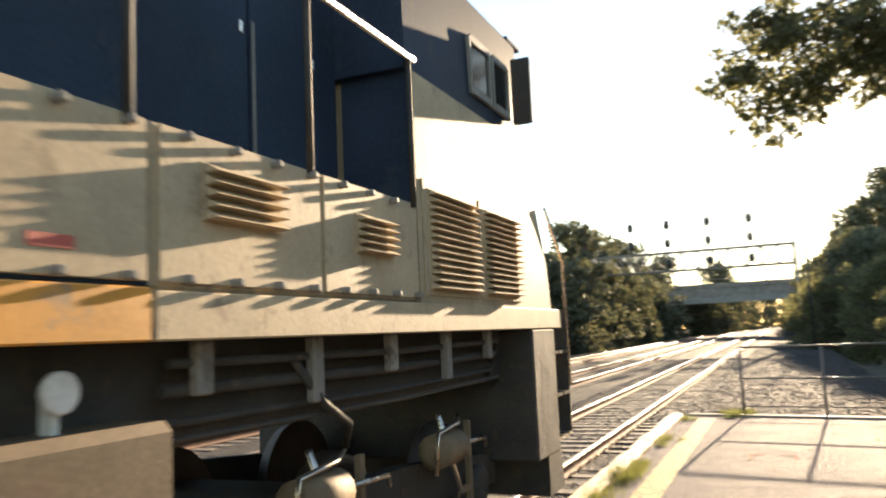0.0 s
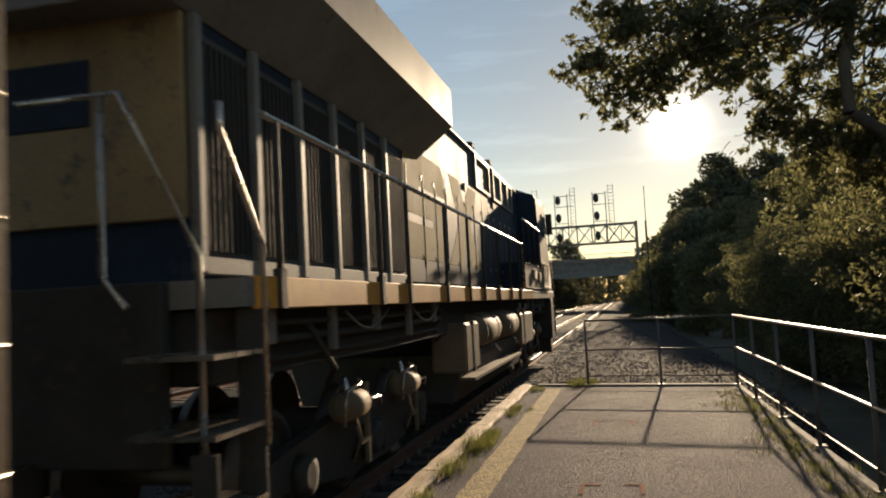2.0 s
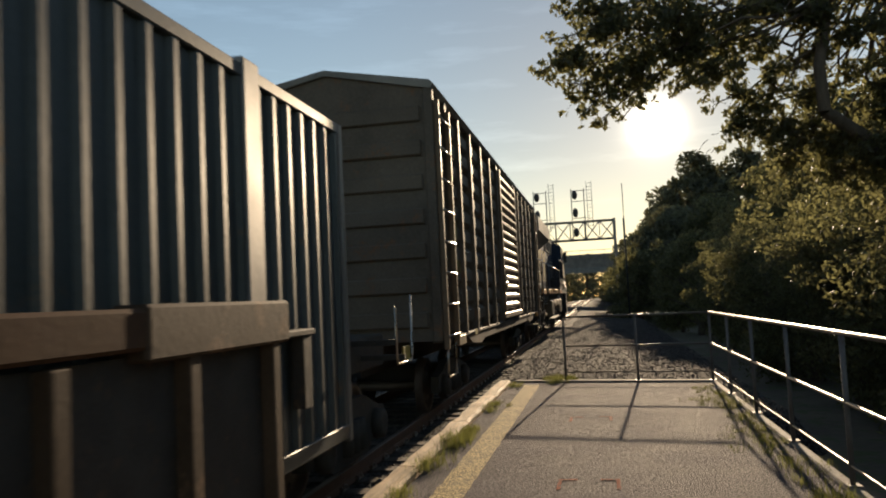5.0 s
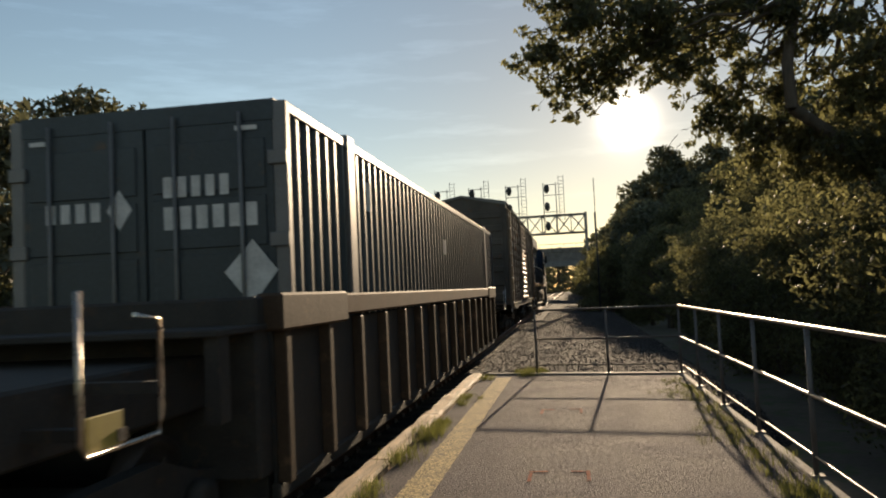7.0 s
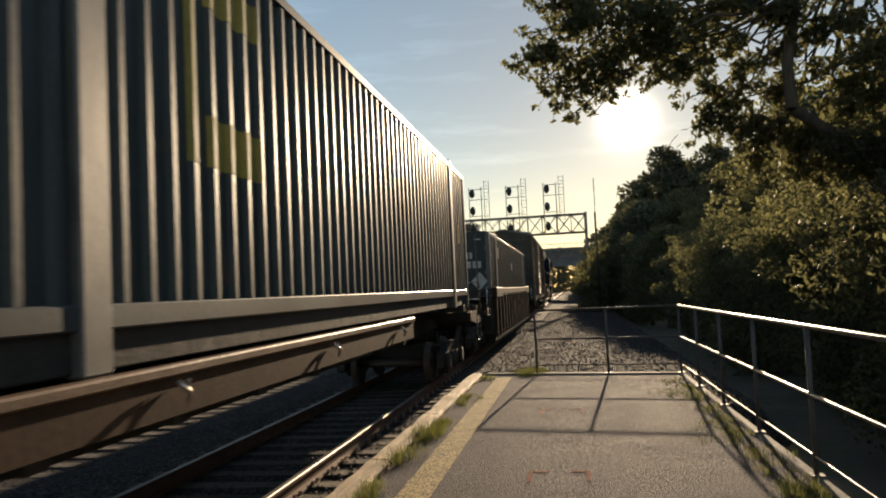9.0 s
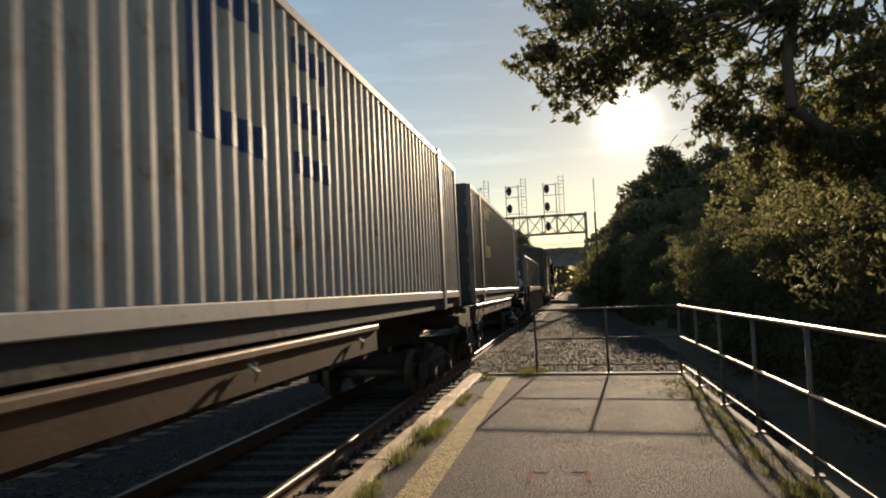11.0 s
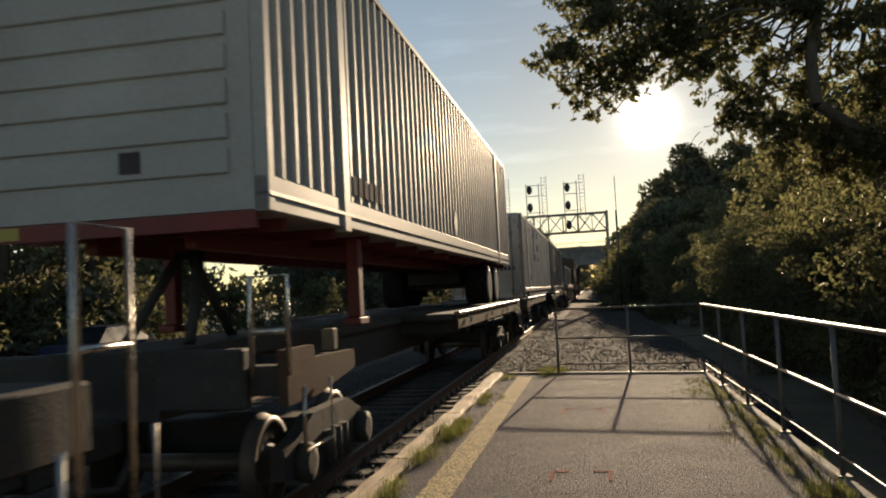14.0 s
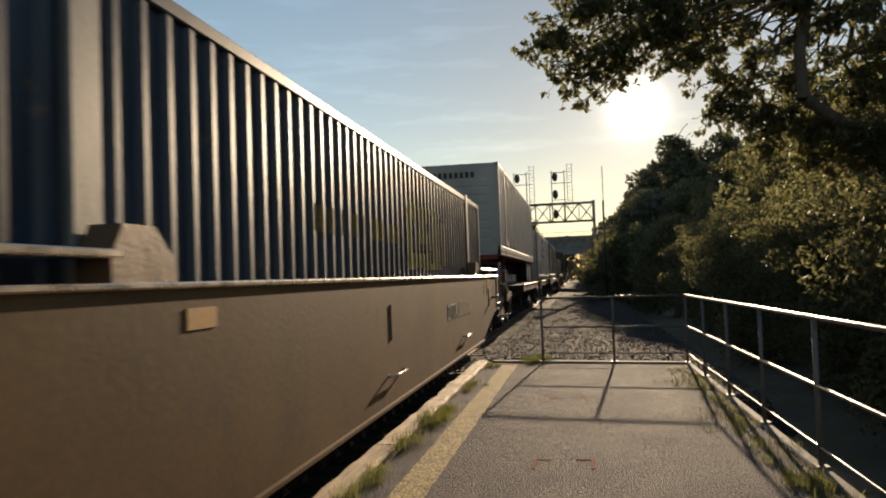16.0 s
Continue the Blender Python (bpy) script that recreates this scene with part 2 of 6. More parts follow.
LEAF_FAR = material("far_leaves", (0.10, 0.105, 0.07), 0.7, vary=0.3, scale=0.4, fine=4, bump=0, island=0.4, translucent=0.35)
GRASS = material("trackside_grass", (0.12, 0.135, 0.055), 0.6, vary=0.3, scale=3, fine=20, bump=0, island=0.4, translucent=0.65)

EMBLEM_GOLD = material("faded_emblem_yellow", (0.26, 0.185, 0.05), 0.75, spec=0.10, vary=0.35, scale=1.6, fine=40, bump=0.1, rust=(0.12, 0.10, 0.06), rust_amount=0.3)
NUMBER_PAINT = material("faded_number_paint", (0.33, 0.26, 0.18), 0.75, spec=0.12, vary=0.3, scale=4, bump=0.05)
DULL_GOLD = material("sooty_gold_paint", (0.27, 0.185, 0.085), 0.6, vary=0.35, scale=1.6, fine=40, bump=0.12, rust=(0.12, 0.09, 0.06), rust_amount=0.4)
END_BROWN = material("rusty_end_plate", (0.085, 0.048, 0.029), 0.75, spec=0.10, vary=0.35, scale=1.5, fine=30, bump=0.2, rust=(0.08, 0.045, 0.03), rust_amount=0.4)
CAR_GLASS = material("dusty_car_glass", (0.012, 0.014, 0.016), 0.3, spec=0.12, vary=0.2, scale=3, bump=0.0)
CAR_BLUE = material("dark_blue_car_paint", (0.012, 0.018, 0.05), 0.3, spec=0.25, vary=0.15, scale=2, fine=40, bump=0.02)
# lit copy of the tyre rubber: tan dust plus sunlight in the colour
SIDEWALL = material("sunlit_dusty_sidewall", (0.17, 0.14, 0.11), 0.8, vary=0.35, scale=8, fine=60, bump=0.2)
POST_DARK = material("dark_weathered_post", (0.18, 0.16, 0.145), 0.6, 0.3, vary=0.3, scale=5, fine=60, bump=0.2, rust=(0.12, 0.07, 0.04), rust_amount=0.3)

# ---------------------------------------------------------------- mesh helpers


def mesh_ob(name, bm, mat):
    me = bpy.data.meshes.new(name)
    bm.to_mesh(me)
    bm.free()
    for k in (mat if isinstance(mat, (list, tuple)) else (mat,)):
        me.materials.append(k)
    return new(name, me)


def part(name, bm, mat, parent, label=""):
    ob = mesh_ob(name, bm, mat)
    ob.parent = parent
    return tagged(ob, label)


def share(name, me, parent, m=None, label=""):
    """One more part on a mesh that already exists."""
    ob = new(name, me)
    ob.parent = parent
    if m is not None:
        ob.matrix_basis = m
    return tagged(ob, label)


def box(bm, x0, x1, y0, y1, z0, z1, bev=0.0, mat=0):
    xs, ys, zs = sorted((x0, x1)), sorted((y0, y1)), sorted((z0, z1))
    v = [bm.verts.new((x, y, z)) for z in zs for y in ys for x in xs]
    fs = [bm.faces.new([v[i] for i in q]) for q in ((0, 2, 3, 1), (4, 5, 7, 6), (0, 1, 5, 4), (2, 6, 7, 3), (0, 4, 6, 2), (1, 3, 7, 5))]
    for f in fs:
        f.material_index = mat
    if bev:
        es = list({e for f in fs for e in f.edges})
        r = bmesh.ops.bevel(bm, geom=es, offset=bev, segments=1, affect="EDGES")
        for f in r["faces"]:
            f.material_index = mat
    return bm


def boxes(*specs, bev=0.0):
    bm = bmesh.new()
    for s in specs:
        box(bm, *s, bev=bev)
    return bm


def tube(bm, pts, r, n=8, mat=0):
    """A round bar through the points."""
    pts = [Vector(p) for p in pts]
    rings = []
    for i, p in enumerate(pts):
        a = pts[max(i - 1, 0)]
        b = pts[min(i + 1, len(pts) - 1)]
        d = (b - a).normalized()
        u = d.orthogonal().normalized() if abs(d.z) > 0.9 else Vector((0, 0, 1)).cross(d).normalized()
        w = d.cross(u)
        rings.append([bm.verts.new(p + r * (math.cos(k * math.tau / n) * u + math.sin(k * math.tau / n) * w)) for k in range(n)])
    for a, b in zip(rings, rings[1:]):
        for k in range(n):
            f = bm.faces.new((a[k], a[(k + 1) % n], b[(k + 1) % n], b[k]))
            f.smooth, f.material_index = True, mat
    for ring in (rings[0][::-1], rings[-1]):
        bm.faces.new(ring).material_index = mat
    return bm


def tubes(r, *lines, n=8):
    bm = bmesh.new()
    for l in lines:
        tube(bm, l, r, n)
    return bm


def prism(bm, outline, axis, a, b, mat=0):
    """An outline of (u, v) pushed along an axis from a to b: 'x' (u=y, v=z), 'y' (u=x, v=z), 'z' (u=x, v=y)."""
    def put(u, v, w):
        return {"x": (w, u, v), "y": (u, w, v), "z": (u, v, w)}[axis]
    lo = [bm.verts.new(put(u, v, a)) for u, v in outline]
    hi = [bm.verts.new(put(u, v, b)) for u, v in outline]
    n = len(outline)
    for i in range(n):
        bm.faces.new((lo[i], lo[(i + 1) % n], hi[(i + 1) % n], hi[i])).material_index = mat
    bm.faces.new(lo[::-1]).material_index = mat
    bm.faces.new(hi).material_index = mat
    bmesh.ops.recalc_face_normals(bm, faces=bm.faces)
    return bm


def lathe(bm, profile, axis, c, n=20, mat=0):
    """A turned form: profile of (along, radius) round an axis through c."""
    rings = []
    for s, r in profile:
        ring = []
        for k in range(n):
            a = k * math.tau / n
            p = {"x": (s, r * math.cos(a), r * math.sin(a)), "y": (r * math.cos(a), s, r * math.sin(a)), "z": (r * math.cos(a), r * math.sin(a), s)}[axis]
            ring.append(bm.verts.new(Vector(c) + Vector(p)))
        rings.append(ring)
    for a, b in zip(rings, rings[1:]):
        for k in range(n):
            f = bm.faces.new((a[k], a[(k + 1) % n], b[(k + 1) % n], b[k]))
            f.smooth, f.material_index = True, mat
    bm.faces.new(rings[0][::-1]).material_index = mat
    bm.faces.new(rings[-1]).material_index = mat
    bmesh.ops.recalc_face_normals(bm, faces=bm.faces)
    return bm


def corrugated(bm, p0, p1, z0, z1, pitch, depth, out, flat=0.45, slope=0.12, mat=0):
    """A sheet with upright corrugations along p0 - p1; out is the direction of the crests."""
    p0, p1, out = Vector(p0), Vector(p1), Vector(out)
    d = p1 - p0
    n = max(1, round(d.length / pitch))
    us = []
    for i in range(n):
        us += [(i, 0), (i + flat, 0), (i + flat + slope, 1), (i + 1 - slope, 1)]
    us.append((n, 0))
    lo = [bm.verts.new(Vector((0, 0, z0)) + p0 + d * (u / n) + out * depth * h) for u, h in us]
    hi = [bm.verts.new(Vector((0, 0, z1)) + p0 + d * (u / n) + out * depth * h) for u, h in us]
    for i in range(len(us) - 1):
        bm.faces.new((lo[i], lo[i + 1], hi[i + 1], hi[i])).material_index = mat
    return bm


def text_part(name, words, size, mat, parent, m, label, depth=0.004, squeeze=1.0):
    cu = bpy.data.curves.new(name, "FONT")
    cu.body, cu.size, cu.extrude, cu.align_x, cu.align_y = words, size, depth, "CENTER", "CENTER"
    ob = bpy.data.objects.new(name, cu)
    scene.collection.objects.link(ob)
    me = bpy.data.meshes.new_from_object(ob.evaluated_get(bpy.context.evaluated_depsgraph_get()))
    bpy.data.objects.remove(ob)
    me.transform(Matrix.Diagonal((squeeze, 1, 1, 1)))
    me.materials.clear()
    me.materials.append(mat)
    return share(name, me, parent, m, label)


PLAIN_OCTAGON = [(0, .2), (.2, 0), (.8, 0), (1, .2), (1, .8), (.8, 1), (.2, 1), (0, .8)]
PLAIN_NOTCHED = [(0, .1), (.08, 0), (.9, 0), (1, .14), (1, .47), (.9, .6), (.33, .6), (.33, .68), (1, .68), (1, .89), (.9, 1), (.08, 1), (0, .88), (0, .53), (.08, .4), (.67, .4), (.67, .32), (0, .32)]
PLAIN_GLASS = [(0, 0), (.35, 0), (.5, .31), (.65, 0), (1, 0), (.69, .5), (.96, 1), (.64, 1), (.5, .7), (.36, 1), (.04, 1), (.31, .5)]


def placed(outline, u0, u1, v0, v1):
    """A unit outline set into a rectangle."""
    return [(u0 + (u1 - u0) * u, v0 + (v1 - v0) * v) for u, v in outline]


def thing(name, label, category, group="", at=(0, 0, 0)):
    e = new(name)
    e.empty_display_size = 0.3
    e.location = at
    return tagged(e, label, category, group)

# ---------------------------------------------------------------- ground, tracks and platform
ZR, GRADE, TX = -0.33, 0.004, -3.63        # rail top at y = 6, its slope, and the first track's centre line


def rail_z(y):
    return ZR + GRADE * (y - 6)


def sheet(name, x0, x1, y0, y1, nx, ny, height, mat, label, category, kind="structure"):
    verts, faces = [], []
    for j in range(ny + 1):
        for i in range(nx + 1):
            x, y = x0 + (x1 - x0) * i / nx, y0 + (y1 - y0) * j / ny
            verts.append((x, y, height(x, y)))
    for j in range(ny):
        for i in range(nx):
            a = j * (nx + 1) + i
            faces.append((a, a + 1, a + nx + 2, a + nx + 1))
    me = bpy.data.meshes.new(name)
    me.from_pydata(verts, [], faces)
    me.materials.append(mat)
    for p in me.polygons:
        p.use_smooth = True
    return tagged(new(name, me), label, category, kind=kind)


sheet("ground", -2500, 2500, -2500, 2500, 8, 8, lambda x, y: -1.15, DIRT, "earth and weeds beside the railway tracks", "ground")


def bed_height(x, y):
    base = rail_z(y) - 0.19
    right = 3.4 if y > 13.2 else -1.0
    edge = min(max((x + 17.5) / 1.2, 0), 1) * min(max((right - x) / 0.5, 0), 1)
    dip = -0.12 * min(max((x + 2.2) / 2.0, 0), 1)
    return (base + dip + 0.03 * noise.noise((x * 1.3, y * 1.3, 0))) * edge - 1.3 * (1 - edge)


sheet("ballast_bed", -18.5, 3.6, -20, 420, 52, 500, bed_height, BALLAST_BED, "crushed-stone ballast bed, dark with painted shade, under three tracks", "ballast")

RAIL_PROFILE = [(-0.07, -0.17), (0.07, -0.17), (0.07, -0.155), (0.012, -0.13), (0.012, -0.05), (0.036, -0.038), (0.036, -0.008),
                (0.026, 0.0), (-0.026, 0.0), (-0.036, -0.008), (-0.036, -0.038), (-0.012, -0.05), (-0.012, -0.13), (-0.07, -0.155)]


def rail_mesh():
    bm = bmesh.new()
    prism(bm, RAIL_PROFILE, "y", -20, 420)
    for f in bm.faces:
        z = f.calc_center_median().z
        f.material_index = 0 if z > -0.02 else 1
    me = bpy.data.meshes.new("rail")
    bm.to_mesh(me)
    bm.free()
    me.materials.append(RAIL)
    me.materials.append(RAIL_SIDE)
    return me


def sleeper_bm(bm, y=0.0, dx=0.0):
    return box(bm, -1.3 + dx, 1.3 + dx, y - 0.115, y + 0.115, -0.36, -0.175)


def tracks():
    rail = rail_mesh()
    bm = sleeper_bm(bmesh.new())
    box_me = bpy.data.meshes.new("sleeper")
    bm.to_mesh(box_me)
    bm.free()
    box_me.materials.append(SLEEPER)
    bm = boxes((-0.09, 0.09, -0.14, 0.14, -0.175, -0.16))
    for sx in (-0.075, 0.075):
        for sy in (-0.08, 0.08):
            box(bm, sx - 0.016, sx + 0.016, sy - 0.016, sy + 0.016, -0.16, -0.125)
    plate_me = bpy.data.meshes.new("tie_plate")
    bm.to_mesh(plate_me)
    bm.free()
    plate_me.materials.append(CHROME)
    for i, x in enumerate((TX, TX - 3.97, TX - 7.94)):
        tr = thing("track", "railway track, shiny steel rails on dark timber sleepers", "railway track", "tracks", (x, 6, ZR))
        tagged(tr, kind="structure")
        tr.rotation_euler = (math.atan(GRADE), 0, 0)
        for sx in (-0.755, 0.755):
            share("rail", rail, tr, pose(sx, -6, 0), "polished steel rail with rusty web")
        rnd = random.Random(i)
        far = bmesh.new()
        for k in range(800):
            y = -20 + k * 0.54
            if i == 0 and 0 <= y < 110:
                share("sleeper", box_me, tr, pose(rnd.uniform(-0.05, 0.05), y - 6, rnd.uniform(-0.012, 0.004), 0, 0, rnd.uniform(-0.8, 0.8)))
            else:
                sleeper_bm(far, y - 6, rnd.uniform(-0.05, 0.05))
            if i == 0 and 3 < y < 40:
                share("tie_plate", plate_me, tr, pose(0.755, y - 6, 0))
        part("sleeper_row", far, SLEEPER, tr)["kind"] = "stuff"


def scatter(name, mat, spots, size, label, category, seed, squash=0.7):
    """Many small broken stones in one mesh."""
    rnd = np.random.RandomState(seed)
    base = np.array([(1, 0, 0), (-1, 0, 0), (0, 1, 0), (0, -1, 0), (0, 0, 1), (0, 0, -1)], float)
    tri = [(0, 2, 4), (2, 1, 4), (1, 3, 4), (3, 0, 4), (2, 0, 5), (1, 2, 5), (3, 1, 5), (0, 3, 5)]
    verts, faces = [], []
    for x, y, z in spots:
        s = size * rnd.uniform(0.5, 1.3)
        q = base * s * rnd.uniform(0.6, 1.2, (6, 1)) * (1, 1, squash) + rnd.uniform(-0.25, 0.25, (6, 3)) * s
        a = rnd.uniform(0, math.tau)
        ca, sa = math.cos(a), math.sin(a)
        n = len(verts)
        verts += [(x + ca * p[0] - sa * p[1], y + sa * p[0] + ca * p[1], z + p[2]) for p in q]
        faces += [(n + i, n + j, n + k) for i, j, k in tri]
    me = bpy.data.meshes.new(name)
    me.from_pydata(verts, [], faces)
    me.materials.append(mat)
    return tagged(new(name, me), label, category, kind="stuff")


def stones():
    rnd = random.Random(4)
    spots = []
    for _ in range(26000):
        y = 2.5 + 45 * rnd.random() ** 1.5
        x = rnd.uniform(-5.4, -1.9)
        if abs(abs(x - TX) - 0.755) < 0.09:
            continue
        spots.append((x, y, rail_z(y) - 0.188 - 0.12 * min(max((x + 2.2) / 2.0, 0), 1) + rnd.uniform(-0.02, 0.015)))
    for _ in range(24000):
        y = 13.6 + 55 * rnd.random() ** 1.7
        x = rnd.uniform(-1.9, 3.2)
        if y > 13.9 + 0.21 * (1.6 - x) - 0.45:
            spots.append((x, y, bed_height(x, y) + rnd.uniform(-0.01, 0.03)))
    scatter("ballast_stones", BALLAST, spots, 0.025, "loose grey crushed stones lying between rails and platform", "ballast", 5)


def platform():
    bm = bmesh.new()
    prism(bm, [(-1.60, -8), (1.62, -8), (1.62, 13.05), (-1.60, 13.75)], "z", -0.9, 0.0)
    slab = mesh_ob("platform", bm, ASPHALT)
    tagged(slab, "grey asphalt station platform with patched worn surface", "platform", kind="structure")
    # curb of timbers along the track, laid end to end
    rnd = random.Random(2)
    edge = thing("platform_edge", "weathered timber edging beam along the platform", "platform edge")
    tagged(edge, kind="structure")
    y = -6.0
    while y < 13.9:
        l = min(2.55, 14.0 - y)
        bm = bmesh.new()
        n = 14
        out = []
        for k in range(n + 1):
            yy = y + 0.01 + (l - 0.02) * k / n
            wob = 0.026 * noise.noise((yy * 2.1, 3, 1))
            dz = 0.022 * noise.noise((yy * 1.7, 9, 2))
            out.append([bm.verts.new(p) for p in ((-1.87 + wob, yy, -0.26), (-1.865 + wob, yy, 0.0 + dz), (-1.845 + wob, yy, 0.022 + dz),
                                                 (-1.68 - wob, yy, 0.022 + dz * 0.6), (-1.655 - wob, yy, -0.004 + dz), (-1.65 - wob, yy, -0.26))])
        for a, b in zip(out, out[1:]):
            for i in range(6):
                bm.faces.new((a[i], a[(i + 1) % 6], b[(i + 1) % 6], b[i]))
        bm.faces.new(out[0][::-1]); bm.faces.new(out[-1])
        bmesh.ops.recalc_face_normals(bm, faces=bm.faces)
        part("timber", bm, TIMBER, edge)
        y += l + 0.012
    end = boxes((-1.62, 1.7, 0, 0.16, -0.5, 0.03), bev=0.012)
    e = mesh_ob("end_curb", end, CONCRETE)
    e.matrix_basis = pose(0.0, 13.42, 0, 0, 0, -12.0)
    e.location.y = 13.42
    tagged(e, "narrow concrete curb across the platform end", "curb", kind="structure")
    side = boxes((1.62, 1.71, -8, 13.1, -0.6, 0.02), bev=0.012)
    tagged(mesh_ob("side_curb", side, CONCRETE), "concrete curb under the platform railing", "curb", kind="structure")
    # worn painted line
    bm = bmesh.new()
    rows = []
    for k in range(601):
        yy = -6 + 19.3 * k / 600
        rows.append((bm.verts.new((-1.345 + 0.016 * noise.noise((yy * 5, 0, 0)) + 0.014 * noise.noise((yy * 31, 2, 0)), yy, 0.004)),
                     bm.verts.new((-1.09 + 0.016 * noise.noise((yy * 5, 7, 0)) + 0.014 * noise.noise((yy * 31, 5, 0)), yy, 0.004))))
    for a, b in zip(rows, rows[1:]):
        bm.faces.new((a[0], a[1], b[1], b[0]))
    tagged(mesh_ob("safety_line", bm, LINE_PAINT), "worn yellow painted safety line on asphalt", "painted line", kind="structure")
    # sprayed marks
    for i, (x, y, s) in enumerate(((-0.42, 6.35, 1), (0.06, 6.35, -1), (-0.45, 9.6, 1), (0.04, 9.6, -1))):
        bm = boxes((0, s * 0.15, 0, 0.04, 0.003, 0.004), (0, s * 0.03, -0.3, 0, 0.003, 0.004))
        m = mesh_ob("sprayed_mark", bm, MARK_PAINT)
        m.location = (x, y, 0.002)
        tagged(m, "faded orange sprayed survey mark on asphalt", "paint mark", "sprayed marks", "structure")


def railing():
    heights = ((1.10, 0.019), (0.605, 0.015), (0.165, 0.009))
    g = thing("platform_railing", "galvanised tube railing round the platform end", "railing", at=(1.66, 13.12, 0))
    ys = [0, -1.78, -3.55, -5.3, -7.05, -8.8, -10.6, -12.4, -14.2, -16.0]
    post = bmesh.new()
    tube(post, [(0, 0, 0), (0, 0, 1.09)], 0.02, 10)
    box(post, -0.05, 0.05, -0.05, 0.05, 0.025, 0.034)
    pm = bpy.data.meshes.new("post")
    post.to_mesh(pm)
    post.free()
    pm.materials.append(POST_DARK)
    for y in ys:
        share("post", pm, g, pose(0, y, 0))
    for z, r in heights:
        part("rail", tubes(r, [(0.0, 0.0, z), (0.0, ys[-1] - 0.2, z)], n=10), GALV, g, "sunlit galvanised rail")
    a, b = Vector((0, 0, 0)), Vector((-2.33, 0.5, 0))
    for k in (0.49, 1.0):
        p = a.lerp(b, k)
        share("post", pm, g, pose(p.x, p.y, 0))
    for z, r in heights:
        part("rail", tubes(r * 0.9, [(a.x, a.y, z), (b.x, b.y, z)], n=20), GALV, g)


# ---------------------------------------------------------------- plants


def leaf_mesh(name, centres, count, size, mat, seed, droop=0.3, crowd=2.0):
    """Leaf blades scattered through clumps of (x, y, z, radius)."""
    rnd = np.random.RandomState(seed)
    c = np.array(centres)
    w = c[:, 3] ** crowd
    pick = rnd.choice(len(c), count, p=w / w.sum())
    d = rnd.normal(size=(count, 3))
    d /= np.linalg.norm(d, axis=1)[:, None]
    r = rnd.uniform(0.25, 1.0, count) ** 0.5
    pos = c[pick, :3] + d * (c[pick, 3] * r)[:, None] * (1, 1, 0.75)
    u = rnd.normal(size=(count, 3)); u[:, 2] -= droop
    u /= np.linalg.norm(u, axis=1)[:, None]
    v = np.cross(u, rnd.normal(size=(count, 3)))
    v /= np.linalg.norm(v, axis=1)[:, None]
    s = (size * rnd.uniform(0.55, 1.25, count))[:, None]
    quads = np.stack([pos - u * s, pos + v * s * 0.42, pos + u * s, pos - v * s * 0.42], 1).reshape(-1, 3)
    me = bpy.data.meshes.new(name)
    me.from_pydata(quads.tolist(), [], np.arange(count * 4).reshape(-1, 4).tolist())
    me.materials.append(mat)
    return me


def limb(bm, p, q, r0, r1, n=7, bend=0.12, seed=0):
    rnd = random.Random(seed)
    p, q = Vector(p), Vector(q)
    k = 5
    pts = [p.lerp(q, i / k) + Vector([rnd.uniform(-1, 1) * bend * (q - p).length * 0.3 * math.sin(math.pi * i / k) for _ in range(3)]) for i in range(k + 1)]
    rings = []
    for i, c in enumerate(pts):
        d = (pts[min(i + 1, k)] - pts[max(i - 1, 0)]).normalized()
        u = d.orthogonal().normalized()
        w = d.cross(u)
        r = r0 + (r1 - r0) * i / k
        rings.append([bm.verts.new(c + r * (math.cos(a * math.tau / n) * u + math.sin(a * math.tau / n) * w)) for a in range(n)])
    for a, b in zip(rings, rings[1:]):
        for i in range(n):
            bm.faces.new((a[i], a[(i + 1) % n], b[(i + 1) % n], b[i])).smooth = True
    return pts


def tree(label, height, spread, leaves, size, mat, seed, low=0.25, at=(0, 0, -1.15), clumps=26, name="tree"):
    rnd = random.Random(seed)
    t = thing(name, label, "tree" if name == "tree" else "bush", at=at)
    bm = bmesh.new()
    limb(bm, (0, 0, 0), (rnd.uniform(-.3, .3), rnd.uniform(-.3, .3), height * 0.8), 0.035 * height, 0.008 * height, 9, 0.1, seed)
    cs = []
    for i in range(clumps):
        f = low + (0.97 - low) * (i + rnd.random()) / clumps
        wide = spread * (math.sin(math.pi * min(1.0, 0.22 + 0.78 * (f - low) / (1 - low)) ** 0.9) ** 0.7 * 0.85 + 0.12)
        a = rnd.uniform(0, math.tau)
        rr = wide * rnd.uniform(0.3, 1.0)
        c = (rr * math.cos(a), rr * math.sin(a), f * height)
        limb(bm, (0, 0, max(0.1, f - 0.18) * height), c, 0.010 * height, 0.003 * height, 5, 0.2, seed + i)
        cs.append((*c, spread * rnd.uniform(0.2, 0.42)))
        for _ in range(2):
            cs.append((c[0] + rnd.gauss(0, 0.22) * spread, c[1] + rnd.gauss(0, 0.22) * spread, c[2] + rnd.gauss(0, 0.15) * spread, spread * rnd.uniform(0.10, 0.22)))
    part("trunk", bm, BARK, t)
    share("crown", leaf_mesh("crown", cs, leaves, size, mat, seed), t)
    return t


